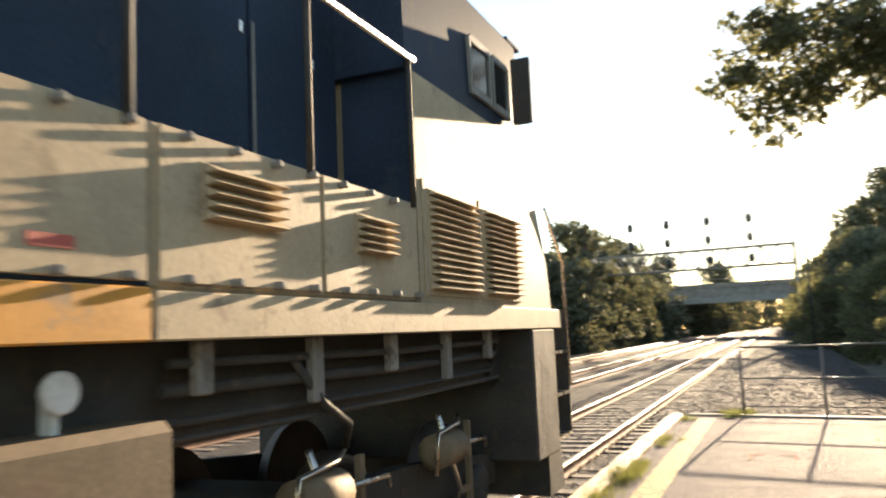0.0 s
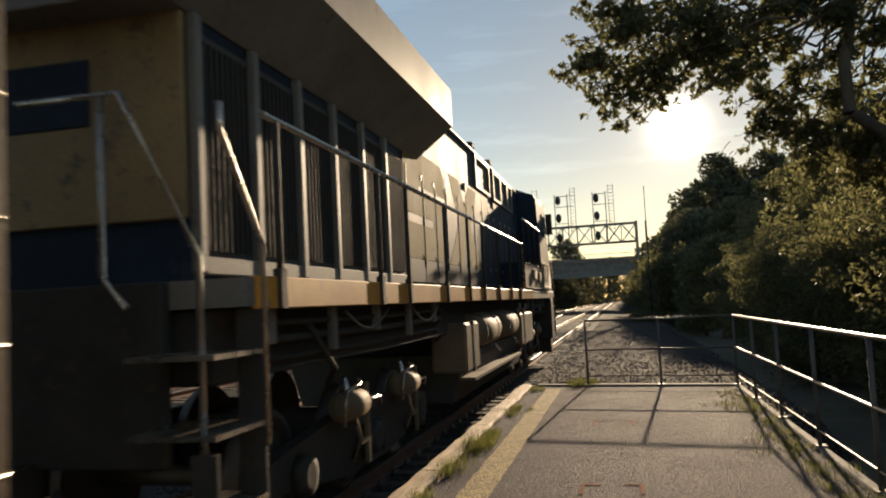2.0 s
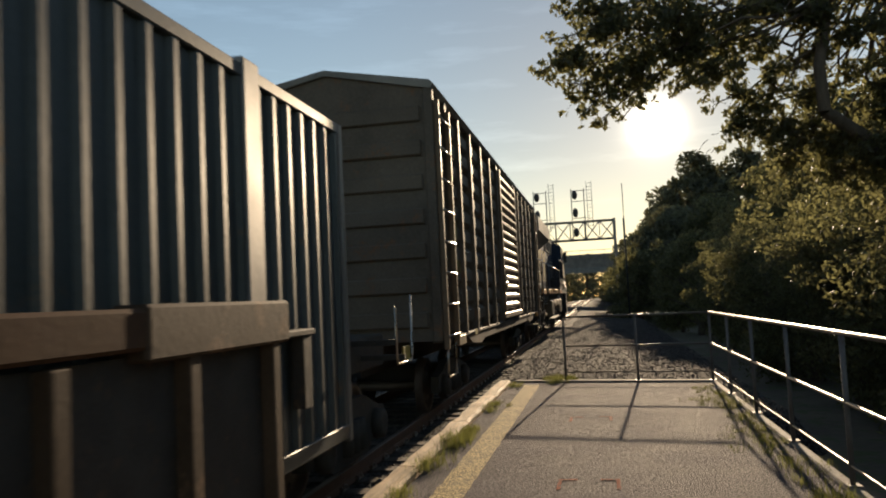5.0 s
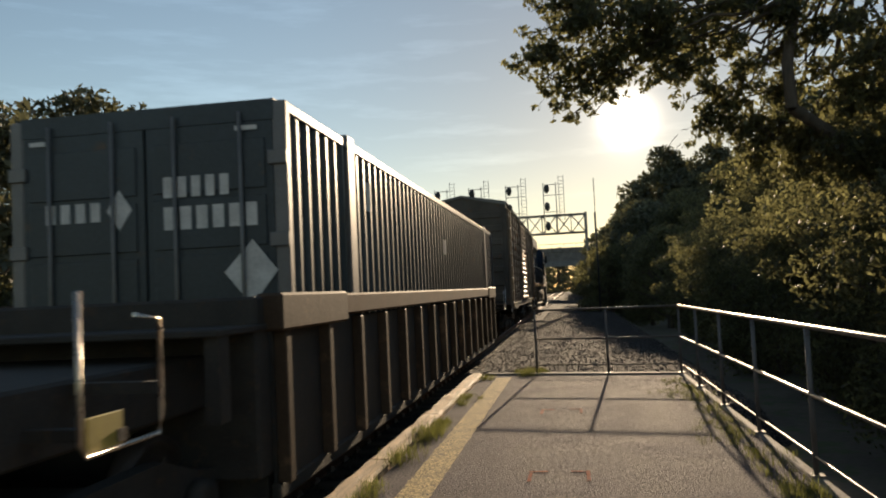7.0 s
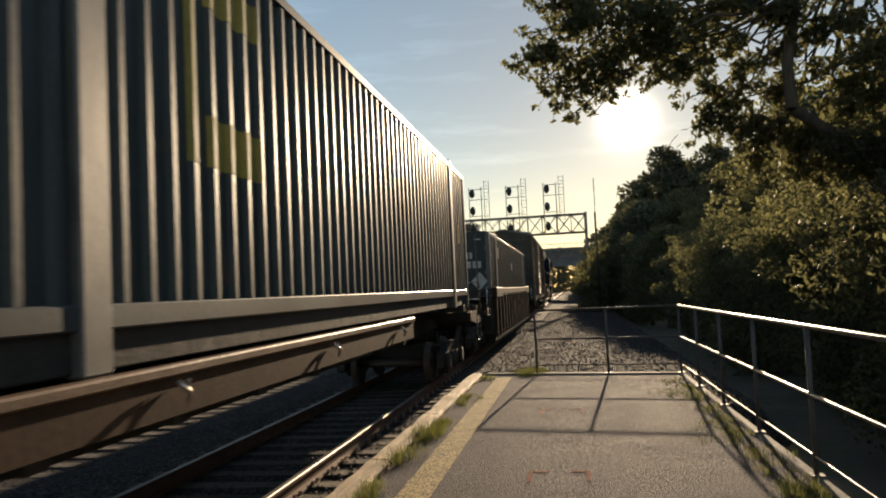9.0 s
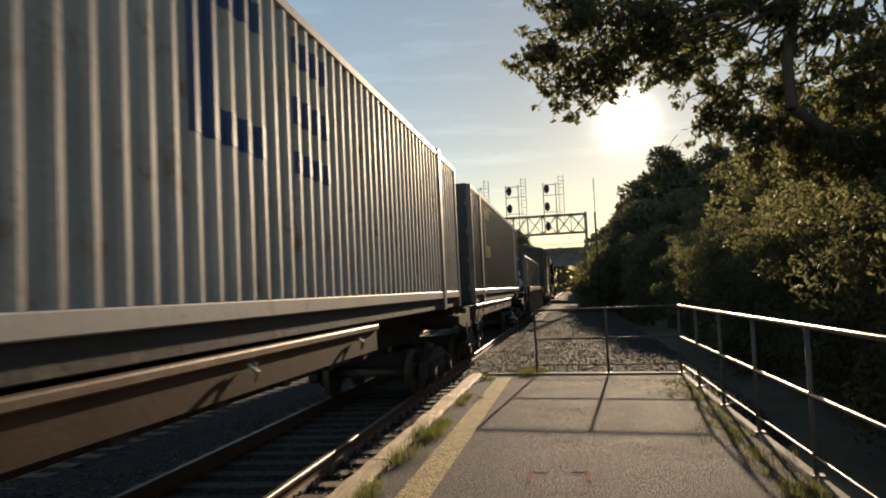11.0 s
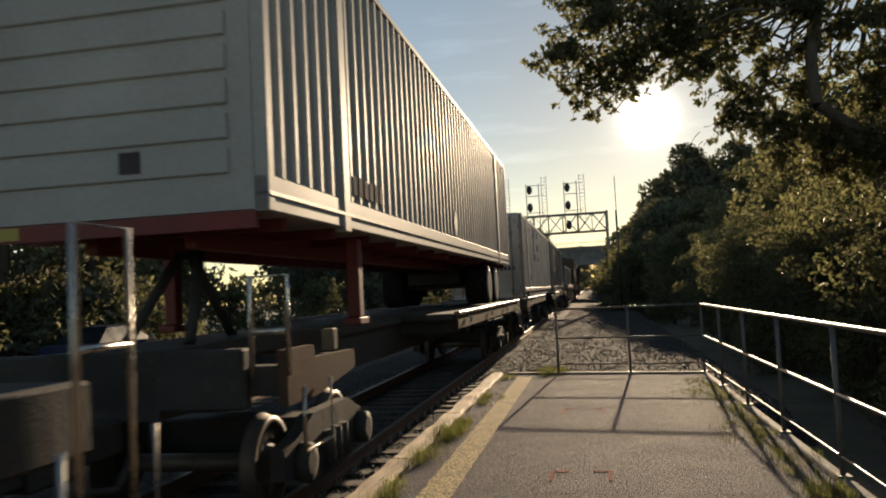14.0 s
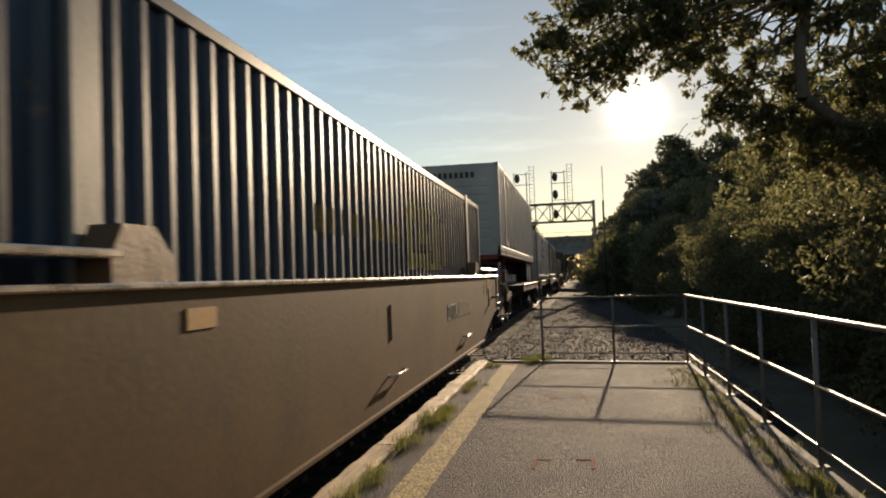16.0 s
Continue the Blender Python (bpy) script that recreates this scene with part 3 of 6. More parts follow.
def woods():
    a = tree("leafy green deciduous tree beside the railway", 7.0, 2.6, 20000, 0.085, LEAF, 11, at=(7.6, 22, -1.15))
    b = tree("tall broad green tree beside the railway", 9.5, 3.6, 17000, 0.14, LEAF, 12, at=(9.5, 30, -1.15))
    c = tree("dense green roadside bush in the shade", 4.4, 2.2, 20000, 0.055, LEAF, 13, low=0.05, at=(5.2, 9.5, -1.15), name="bush")
    d = tree("dense tall green bush beside the railway", 6.0, 2.6, 24000, 0.065, LEAF, 14, low=0.04, at=(6.0, 14.5, -1.15), name="bush")
    d_far = tree("dense tall green bush along the distant railway", 6.0, 2.6, 9000, 0.11, LEAF, 24, low=0.04, at=(5.6, 48, -1.15), name="bush")
    rnd = random.Random(8)
    for src, spots in ((a, ((8.2, 34), (7.6, 46), (8.0, 62), (10.5, 19), (14, 13), (8.0, 82), (7.2, 104), (6.6, 112), (6.2, 120), (7.4, 126))),
                       (b, ((17, 24), (17, 36), (18, 12), (10.5, 46), (9.5, 62), (19, 24), (13, 72), (9.0, 122))),
                       (c, ((4.9, 4.8), (5.3, 12), (6.6, 7.2), (5.6, 19), (7.4, 11), (5.4, 27), (5.6, 36), (4.3, 1.5), (7.6, 4.2), (5.6, 23), (5.6, 31), (5.0, 52))),
                       (d, ((6.8, 17.5), (8.6, 13.5), (7.0, 24), (9.2, 8.5), (7.4, 31), (6.8, 40), (10.5, 5.5))),
                       (d_far, ((5.9, 60), (5.6, 70), (5.4, 78), (2.9, 70), (2.7, 76.5), (2.7, 86), (3.0, 63), (5.0, 94), (4.4, 106), (4.2, 116), (4.0, 124)))):
        for x, y in spots:
            copy_thing(src, pose(x, y, -1.15, 0, 0, rnd.uniform(0, 360)))
    # far side of the tracks, and beyond the bridge
    e = tree("tall full green tree behind the tracks", 15.5, 5.2, 11000, 0.30, LEAF_FAR, 15, low=0.12, at=(-29, 45, -1.15), clumps=34)
    f = tree("rounded green tree behind the tracks", 9.5, 4.2, 8000, 0.26, LEAF_FAR, 16, low=0.06, at=(-20, 24, -1.15), clumps=30)
    g = tree("sunlit green bush behind the tracks", 3.6, 2.4, 5000, 0.14, LEAF, 17, low=0.03, at=(-19.2, 19.5, -0.6), name="bush")
    for src, spots in ((e, ((-33, 52), (-26, 70), (-22, 92), (-21, 118), (-38, 32), (-12, 175), (8, 180), (-20, 150), (14, 150), (-4, 260))),
                       (f, ((-23, 33), (-19.5, 56), (-18.5, 76), (-27, 18), (-18, 100), (-24, 10), (-16, 160), (6.2, 74), (6.6, 66), (5.6, 92), (-17.5, 66), (-17.8, 84), (-17.2, 92), (-17.4, 108), (-17, 116), (-18, 124), (-22, 104), (-23, 84), (-12.5, 145), (-12, 155), (5.0, 143), (4.6, 160), (-11.5, 168), (-11, 182), (4.4, 190), (-10.5, 200), (3.6, 205), (-3, 330), (5.5, 150), (-9, 215), (3, 225), (6.5, 180), (-13, 190))),
                       (g, ((-19.0, 24), (-18.6, 30), (-20.5, 15), (-18.5, 38), (-22, 12), (-17, 46), (-19.5, 9), (-18.8, 27)))):
        for x, y in spots:
            copy_thing(src, pose(x, y, -1.15, 0, 0, rnd.uniform(0, 360)))
    h = tree("tall broad tree standing beyond the railing", 17.5, 5.4, 12000, 0.34, LEAF_FAR, 23, low=0.1, at=(11.5, 92, -1.15), clumps=40)
    for x, y, dz in ((8.6, 97, -3.0), (16.5, 90, -0.4), (22, 96, 0), (14.5, 104, 0), (6.6, 104, -6.5), (28, 92, 0), (8.2, 88, -9.0)):
        copy_thing(h, pose(x, y, -1.15 + dz, 0, 0, rnd.uniform(0, 360)))
    k = tree("slender dark conifer behind the tracks", 12.6, 1.7, 5000, 0.2, LEAF_FAR, 19, low=0.1, at=(-15.8, 70, -1.15), clumps=30)
    copy_thing(k, pose(-17.6, 74, -1.8, 0, 0, 70))
    # far woods round the horizon
    rnd = random.Random(21)
    cs = []
    for _ in range(420):
        an = rnd.uniform(0, math.tau)
        r = rnd.uniform(260, 420)
        x, y = r * math.sin(an), r * math.cos(an)
        if y > 0 and -11 < x < 3:
            continue
        cs.append((x, y, rnd.uniform(0, 10), rnd.uniform(5, 9)))
    me = leaf_mesh("far_woods", cs, 26000, 1.3, LEAF_FAR, 5)
    tagged(new("far_woods", me), "hazy green woods along the horizon", "woods", kind="stuff")


def overhanging_tree():
    """A big tree beyond the railing, whose limbs reach over the platform end."""
    t = thing("tree", "large leafy tree with a limb over the platform", "tree", at=(6.2, 13.5, -1.15))
    bm = bmesh.new()
    rnd = random.Random(31)
    o = Vector((6.2, 13.5, -1.15))
    limb(bm, (0, 0, 0), (-0.5, -0.3, 6.2), 0.30, 0.20, 10, 0.08, 1)
    limb(bm, (-0.5, -0.3, 6.0), (0.4, 0.5, 11.5), 0.2, 0.06, 8, 0.15, 2)
    limb(bm, (-0.3, -0.3, 3.2), (-3.0, -1.9, 5.0), 0.13, 0.088, 8, 0.1, 3)
    limb(bm, (-3.0, -1.9, 5.0), (-2.9, -1.7, 8.2), 0.088, 0.05, 8, 0.14, 4)
    fork = Vector((4.6, 12.2, 6.3))
    cs = []
    # tip of each limb, its clumps and their size: the reaching limb, its middle, the hanging sprays, the body of the crown
    low = [
        ((-0.68, 11.0, 4.64), 5, 0.14), ((-0.36, 11.1, 4.72), 8, 0.22), ((-0.22, 11.0, 4.42), 7, 0.20), ((0.05, 11.2, 4.24), 7, 0.20), ((0.11, 11.0, 3.86), 4, 0.11),
        ((-0.10, 11.0, 4.00), 4, 0.12), ((0.42, 11.3, 4.36), 7, 0.20), ((0.30, 11.0, 4.57), 7, 0.24), ((0.47, 11.2, 3.95), 2, 0.06), ((-0.43, 11.3, 5.19), 5, 0.13),
        ((-0.29, 11.2, 5.51), 6, 0.20), ((0.02, 11.0, 5.08), 7, 0.24), ((0.20, 11.4, 5.58), 8, 0.28), ((0.67, 11.2, 4.67), 7, 0.20)]
    mid = [
        ((0.73, 11.2, 5.16), 9, 0.34), ((1.26, 11.0, 5.16), 9, 0.36), ((1.20, 11.4, 4.77), 8, 0.26), ((1.57, 11.2, 4.75), 8, 0.28), ((1.39, 11.5, 4.45), 6, 0.20),
        ((1.83, 11.3, 4.47), 7, 0.20), ((1.89, 11.6, 4.14), 6, 0.20), ((2.06, 11.8, 3.80), 8, 0.24), ((2.38, 11.9, 3.58), 8, 0.24), ((1.97, 11.4, 5.22), 8, 0.30),
        ((2.32, 11.4, 4.74), 6, 0.15), ((2.44, 11.5, 4.39), 6, 0.15), ((2.16, 11.3, 4.80), 4, 0.13), ((2.38, 11.7, 4.12), 6, 0.20)]
    high = [
        ((2.57, 11.5, 5.32), 8, 0.24), ((3.12, 11.6, 5.17), 8, 0.30), ((3.11, 12.0, 4.72), 9, 0.25), ((3.09, 12.0, 4.17), 8, 0.24), ((3.10, 12.0, 3.59), 8, 0.26),
        ((2.73, 12.0, 3.70), 5, 0.17), ((3.63, 11.6, 4.88), 7, 0.24), ((4.16, 11.4, 4.92), 7, 0.28), ((3.64, 12.0, 4.42), 6, 0.20), ((4.10, 11.8, 4.32), 8, 0.28),
        ((4.37, 11.5, 4.37), 6, 0.24), ((3.90, 12.0, 3.81), 8, 0.26), ((4.37, 11.8, 3.81), 8, 0.34), ((3.51, 12.2, 3.42), 7, 0.24)]
    far = [
        ((2.79, 12.4, 3.30), 9, 0.30), ((3.86, 12.0, 3.24), 9, 0.40), ((4.46, 12.0, 3.03), 9, 0.45), ((3.47, 12.3, 2.98), 9, 0.35), ((1.23, 11.8, 6.13), 9, 0.40),
        ((2.65, 12.0, 6.14), 9, 0.40), ((4.05, 12.0, 5.89), 9, 0.40), ((5.16, 11.6, 4.72), 9, 0.50), ((5.15, 11.8, 3.42), 9, 0.50), ((0.17, 12.2, 6.59), 8, 0.40)]
    for i, (tip, n, size) in enumerate(low + mid + high + far):
        tip = Vector(tip)
        root = fork if tip.z < 6.3 else fork + Vector((0, 0, 1.4))
        pts = limb(bm, root - o, tip - o, 0.034, 0.008, 6, 0.4, 40 + i)
        for k in range(n):
            f = 1.0 - 0.13 * (k / n) ** 1.3
            p = (root - o).lerp(tip - o, f)
            jit = size * 1.5
            q = p + Vector((rnd.gauss(0, 1), rnd.gauss(0, 1), rnd.gauss(-0.15, 0.7))) * jit * 0.32
            limb(bm, p, q, 0.014, 0.004, 4, 0.3, 90 + i * 10 + k)
            cs.append((*q, size * rnd.uniform(0.55, 1.0)))
            for _ in range(3):
                e = q + Vector((rnd.gauss(0, 1), rnd.gauss(0, 1), rnd.gauss(-0.1, 0.8))) * size * 0.75
                limb(bm, q, e, 0.005, 0.002, 3, 0.3, 7 + k)
                cs.append((*e, size * rnd.uniform(0.25, 0.5)))
    part("trunk", bm, BARK, t)
    share("crown", leaf_mesh("crown", cs, 31000, 0.064, LEAF, 33, 0.6, 1.6), t, label="backlit pointed leaves in loose sprays")
    # bare twigs under the crown
    for k in range(26):
        bm = bmesh.new()
        p = Vector((rnd.uniform(1.6, 3.0), rnd.uniform(11.4, 12.4), rnd.uniform(3.2, 4.3)))
        limb(bm, p - o, p - o + Vector((rnd.uniform(-0.5, 0.5), rnd.uniform(-.2, .2), rnd.uniform(-0.5, 0.3))), 0.006, 0.002, 3, 0.6, k)
        part("twig", bm, BARK, t)


def grass():
    rnd = random.Random(17)
    verts, faces = [], []

    def tuft(x, y, z, h, n):
        for _ in range(n):
            a, l = rnd.uniform(0, math.tau), h * rnd.uniform(0.5, 1.2)
            px, py = x + rnd.gauss(0, h * 0.55), y + rnd.gauss(0, h * 1.3)
            lean = rnd.uniform(0.1, 0.8) * l
            w = 0.0012 + 0.016 * l * rnd.uniform(0.4, 1)
            k = len(verts)
            ca, sa = math.cos(a), math.sin(a)
            verts.extend([(px - sa * w, py + ca * w, z), (px + sa * w, py - ca * w, z),
                          (px + ca * lean * .5 + sa * w * .7, py + sa * lean * .5 - ca * w * .7, z + l * .65), (px + ca * lean * .5 - sa * w * .7, py + sa * lean * .5 + ca * w * .7, z + l * .65),
                          (px + ca * lean, py + sa * lean, z + l)])
            faces.extend([(k, k + 1, k + 2, k + 3), (k + 3, k + 2, k + 4)])
    for x, y, h, n in ((-1.52, 6.9, 0.13, 60), (-1.55, 8.0, 0.15, 90), (-1.5, 8.35, 0.14, 80), (-1.5, 8.7, 0.1, 50), (-1.5, 10.6, 0.1, 60), (-1.5, 10.9, 0.08, 40), (-1.5, 13.0, 0.1, 40),
                       (-1.58, 5.5, 0.14, 50), (-1.55, 5.9, 0.12, 50), (-0.85, 13.75, 0.14, 70), (-0.6, 13.8, 0.12, 70), (-1.0, 13.95, 0.1, 50), (-1.9, 7.4, 0.16, 30), (-1.92, 8.8, 0.14, 30), (-1.95, 11.2, 0.14, 30)):
        for _ in range(3):
            tuft(x + rnd.gauss(0, 0.05), y + rnd.gauss(0, 0.13), 0.0 if x > -1.7 else -0.3, h * rnd.uniform(0.45, 0.95), int(n * 1.7))
    for _ in range(170):
        y = 3.0 + 9.5 * rnd.random()
        tuft(1.47 + rnd.gauss(0, 0.09) + 0.04 * math.sin(y * 3), y, 0.0, rnd.uniform(0.02, 0.075) * (1.35 if noise.noise((y * 1.4, 0, 5)) > -0.1 else 0.4), 34)
    for _ in range(60):
        tuft(1.3 + rnd.gauss(0, 0.12), rnd.choice((10.6, 10.9, 8.4, 7.6)) + rnd.gauss(0, 0.2), 0.0, 0.05, 10)
    me = bpy.data.meshes.new("weeds")
    me.from_pydata(verts, [], faces)
    me.materials.append(GRASS)
    tagged(new("weeds", me), "sunlit green weeds growing from platform joints", "weeds", kind="stuff")


# ---------------------------------------------------------------- signal gantry, bridge and far side


def gantry():
    Y = 82.0
    g = thing("signal_gantry", "grey lattice steel signal bridge over the tracks", "signal gantry", at=(1.75, Y, -0.9))
    z0, z1, xl, xr = 8.15, 10.05, -19.5, 0.0
    for dy in (0, 1.2):
        for z in (z0, z1):
            part("chord", tubes(0.085, [(xl, dy, z), (xr, dy, z)], n=6), GANTRY, g)
    n = 13
    for dy in (0, 1.2):
        bm = bmesh.new()
        for k in range(n):
            a, b = xl + (xr - xl) * k / n, xl + (xr - xl) * (k + 1) / n
            tube(bm, [(a, dy, z0), (b, dy, z1)], 0.035, 5)
            tube(bm, [(a, dy, z1), (b, dy, z0)], 0.035, 5)
            tube(bm, [(b, dy, z0), (b, dy, z1)], 0.045, 5)
        part("lattice", bm, GANTRY, g)
    bm = boxes((xl, xr, 0.15, 1.05, z0 + 0.06, z0 + 0.1))
    part("walkway", bm, GANTRY, g)
    for x in (xr, xl):
        for dy in (0, 1.2):
            part("column", boxes((x - 0.14, x + 0.14, dy - 0.14, dy + 0.14, -0.3, z1 + 0.15), bev=0.02), GANTRY, g)
    bm = bmesh.new()
    for x in (-0.0 + 0.9, ):
        for dy in (0.3, 0.75):
            tube(bm, [(x, dy, 0), (x, dy, z1 + 0.1)], 0.03, 5)
        for k in range(26):
            tube(bm, [(x, 0.3, 0.3 + k * 0.37), (x, 0.75, 0.3 + k * 0.37)], 0.015, 4)
    part("ladder", bm, GANTRY, g)
    head = bmesh.new()
    lathe(head, [(-0.05, 0.05), (-0.04, 0.44), (0.02, 0.46), (0.04, 0.40), (0.22, 0.36), (0.26, 0.2)], "y", (0, 0, 0), 16)
    bmesh.ops.scale(head, vec=(0.62, 0.9, 1.05), verts=head.verts)
    hm = bpy.data.meshes.new("signal_head")
    head.to_mesh(hm)
    head.free()
    hm.materials.append(SIGNAL_BLACK)
    for i, x in enumerate((-3.85, -7.75, -11.65, -15.3)):
        bm = bmesh.new()
        for dx in (-0.35, 0.95):
            tube(bm, [(x + dx, -0.15, z0), (x + dx, -0.15, z1 + 3.4)], 0.05, 6)
        for z in (z1 + 2.1, z1 + 0.35, z1 + 3.2):
            tube(bm, [(x - 0.35, -0.15, z), (x + 0.95, -0.15, z)], 0.04, 5)
            tube(bm, [(x - 0.35, -0.15, z), (x + 1.6, -0.15, z + 0.02)], 0.025, 5)
        part("signal_mast", bm, GANTRY, g)
        bm = bmesh.new()
        for dx in (1.25, 1.75):
            tube(bm, [(x + dx, -0.1, z1 - 0.6), (x + dx, -0.1, z1 + 4.1)], 0.03, 5)
        for k in range(13):
            tube(bm, [(x + 1.25, -0.1, z1 - 0.5 + k * 0.37), (x + 1.75, -0.1, z1 - 0.5 + k * 0.37)], 0.018, 4)
        part("ladder", bm, GANTRY, g)
        for z in (z1 + 2.75, z1 + 0.9, z0 + 0.75):
            if i == 3 and z < z1:
                continue
            share("signal_head", hm, g, pose(x, -0.35, z), "black oval signal head")
    m = thing("lineside_mast", "thin dark lineside pole beside the tracks", "pole", at=(2.0, 60, -1.15))
    part("pole", tubes(0.055, [(0, 0, 0), (0, 0, 8.3)], n=7), SIGNAL_BLACK, m)
    part("tip", tubes(0.03, [(0, 0, 8.3), (0, 0, 10.9)], n=6), SIGNAL_BLACK, m)


def bridge():
    b = thing("road_bridge", "concrete road bridge over the tracks, in haze", "bridge", at=(-4, 130, -1.15))
    part("deck", boxes((-45, 45, 0, 11, 6.75, 8.7), bev=0.05), CONCRETE, b)
    for dy in (-0.15, 10.85):
        part("parapet", boxes((-45, 45, dy, dy + 0.3, 8.7, 9.35)), CONCRETE, b)
    part("girder", boxes((-45, 45, -0.1, 0.2, 6.3, 7.2)), GANTRY, b)
    for x0, x1 in ((-45, -16.5), (6.4, 45)):
        part("abutment", boxes((x0, x1, 0.3, 10.7, -0.2, 6.75)), CONCRETE, b)
    rail = bmesh.new()
    for k in range(46):
        tube(rail, [(-45 + 2 * k, 0, 9.35), (-45 + 2 * k, 0, 10.0)], 0.04, 4)
    tube(rail, [(-45, 0, 10.0), (45, 0, 10.0)], 0.05, 5)
    part("guard_rail", rail, GANTRY, b)


def far_side():
    w = boxes((-14.0, -13.75, -10, 40, -1.15, -0.40), bev=0.02)
    tagged(mesh_ob("far_curb", w, CONCRETE), "low grey concrete curb beyond the tracks", "curb", kind="structure")
    sheet("parking_lot", -30.0, -14.0, -10, 40, 8, 20, lambda x, y: -0.50 + 0.01 * noise.noise((x, y, 0)), ASPHALT, "dark asphalt parking lot beyond the tracks", "parking lot")


def parked_car():
    """A dark saloon car parked beyond the tracks, its bonnet up the line."""
    c = thing("parked_car", "dark blue parked car in the shade beyond the tracks", "car", at=(-15.2, 22.7, -0.50))
    bm = bmesh.new()
    side = [(-2.35, 0.32), (2.30, 0.30), (2.40, 0.50), (2.34, 0.72), (2.05, 0.84), (0.95, 0.98), (-1.75, 1.02), (-2.30, 0.98), (-2.42, 0.70)]
    prism(bm, side, "x", -0.88, 0.88)
    bmesh.ops.bevel(bm, geom=list(bm.edges), offset=0.05, segments=2, affect="EDGES")
    body = part("body", bm, CAR_BLUE, c)
    bm = bmesh.new()
    lo = [(-0.80, -1.85, 0.99), (0.80, -1.85, 0.99), (0.80, 1.05, 0.95), (-0.80, 1.05, 0.95)]
    hi = [(-0.60, -1.15, 1.45), (0.60, -1.15, 1.45), (0.60, 0.20, 1.47), (-0.60, 0.20, 1.47)]
    v = [bm.verts.new(p) for p in lo + hi]
    for q in ((0, 1, 5, 4), (1, 2, 6, 5), (2, 3, 7, 6), (3, 0, 4, 7)):
        bm.faces.new([v[k] for k in q])
    bm.faces.new(v[4:])
    bmesh.ops.recalc_face_normals(bm, faces=bm.faces)
    part("glasshouse", bm, CAR_GLASS, c, "dark window glass")
    part("roof", boxes((-0.60, 0.60, -1.15, 0.20, 1.46, 1.50), bev=0.015), CAR_BLUE, c)
    for x in (-0.9, 0.9):
        part("mirror", boxes((x - 0.09, x + 0.09, 0.72, 0.84, 0.98, 1.12), bev=0.03), CHROME, c, "bright door mirror")
        part("headlight", boxes((x * 0.62 - 0.2, x * 0.62 + 0.2, 2.30, 2.38, 0.62, 0.74), bev=0.02), CHROME, body)
        for y in (-1.42, 1.45):
            k = 1 if x > 0 else -1
            wheel = part("wheel", lathe(bmesh.new(), [(k * 0.68, 0.20), (k * 0.70, 0.30), (k * 0.74, 0.32), (k * 0.86, 0.32), (k * 0.90, 0.29), (k * 0.89, 0.21)], "x", (0, y, 0.32), 22), TYRE, c)
            part("rim", lathe(bmesh.new(), [(k * 0.86, 0.21), (k * 0.895, 0.20), (k * 0.87, 0.06)], "x", (0, y, 0.32), 18), RIM, wheel)

# ---------------------------------------------------------------- the train
UP = -ZR                 # from heights over the platform to heights over the rail
MOVING, TURNING = [], []
WHEELS = {}


def run(t):
    """How far the train has gone after t seconds."""
    if t < 8.5:
        return 8.25 * t
    if t < 12:
        return 70.125 + 8.25 * (t - 8.5) + (t - 8.5) ** 2 / 7
    return 100.75 + 9.25 * (t - 12)


def rolling(name, label, category, s, group=""):
    """A thing that goes with the train; s is where its middle stands at the start."""
    e = thing(name, label, category, group, (TX, s, rail_z(s)))
    MOVING.append((e, s))
    return e


def wheel_mesh(r):
    if r not in WHEELS:
        bm = bmesh.new()
        for k in (-1, 1):
            lathe(bm, [(k * 0.68, r + 0.025), (k * 0.70, r + 0.025), (k * 0.72, r), (k * 0.80, r - 0.005), (k * 0.80, r - 0.07), (k * 0.765, r - 0.08),
                       (k * 0.765, 0.16), (k * 0.83, 0.14), (k * 0.83, 0.09)], "x", (0, 0, 0), 24)
            for j in range(6):
                a = j * math.tau / 6
                box(bm, k * 0.77, k * 0.775 + k * 0.012, 0.6 * r * math.cos(a) - 0.03, 0.6 * r * math.cos(a) + 0.03, 0.6 * r * math.sin(a) - 0.03, 0.6 * r * math.sin(a) + 0.03)
        lathe(bm, [(-0.8, 0.08), (0.8, 0.08)], "x", (0, 0, 0), 12)
        me = bpy.data.meshes.new("wheelset")
        bm.to_mesh(me)
        bm.free()
        me.materials.append(WHEEL)
        WHEELS[r] = me
    return WHEELS[r]


def bogie(car, y, axles, r, half, mat=GRIME):
    n = len(axles)
    bm = boxes((-1.0, 1.0, -0.22, 0.22, r - 0.05, r + 0.28), bev=0.02)
    b = part("bogie", bm, mat, car, "sooty cast-steel truck")
    b.location = (0, y, 0)
    top, low = r + 0.26, r - 0.14
    out = [(-half, low + 0.05), (-half, top - 0.1), (-half + 0.3, top - 0.05), (-0.5, top + 0.1), (0.5, top + 0.1), (half - 0.3, top - 0.05), (half, top - 0.1),
           (half, low + 0.05), (half - 0.35, low + 0.06), (0.55, low - 0.12), (-0.55, low - 0.12), (-half + 0.35, low + 0.06)]
    for k in (-1, 1):
        bm = bmesh.new()
        prism(bm, out, "x", k * 0.93, k * 1.06)
        part("side_frame", bm, mat, b)
        for a in axles:
            bm = lathe(bmesh.new(), [(k * 1.06, 0.17), (k * 1.16, 0.16), (k * 1.17, 0.10)], "x", (0, a, r), 14)
            part("axle_box", bm, mat, b)
        for dy in (-0.2, 0, 0.2):
            part("spring", lathe(bmesh.new(), [(r - 0.16, 0.075), (r + 0.16, 0.075)], "z", (k * 1.08, dy, 0), 10), mat, b)
    for a in axles:
        w = share("wheelset", wheel_mesh(r), b, pose(0, a, r))
        TURNING.append((w, a, r))
    return b


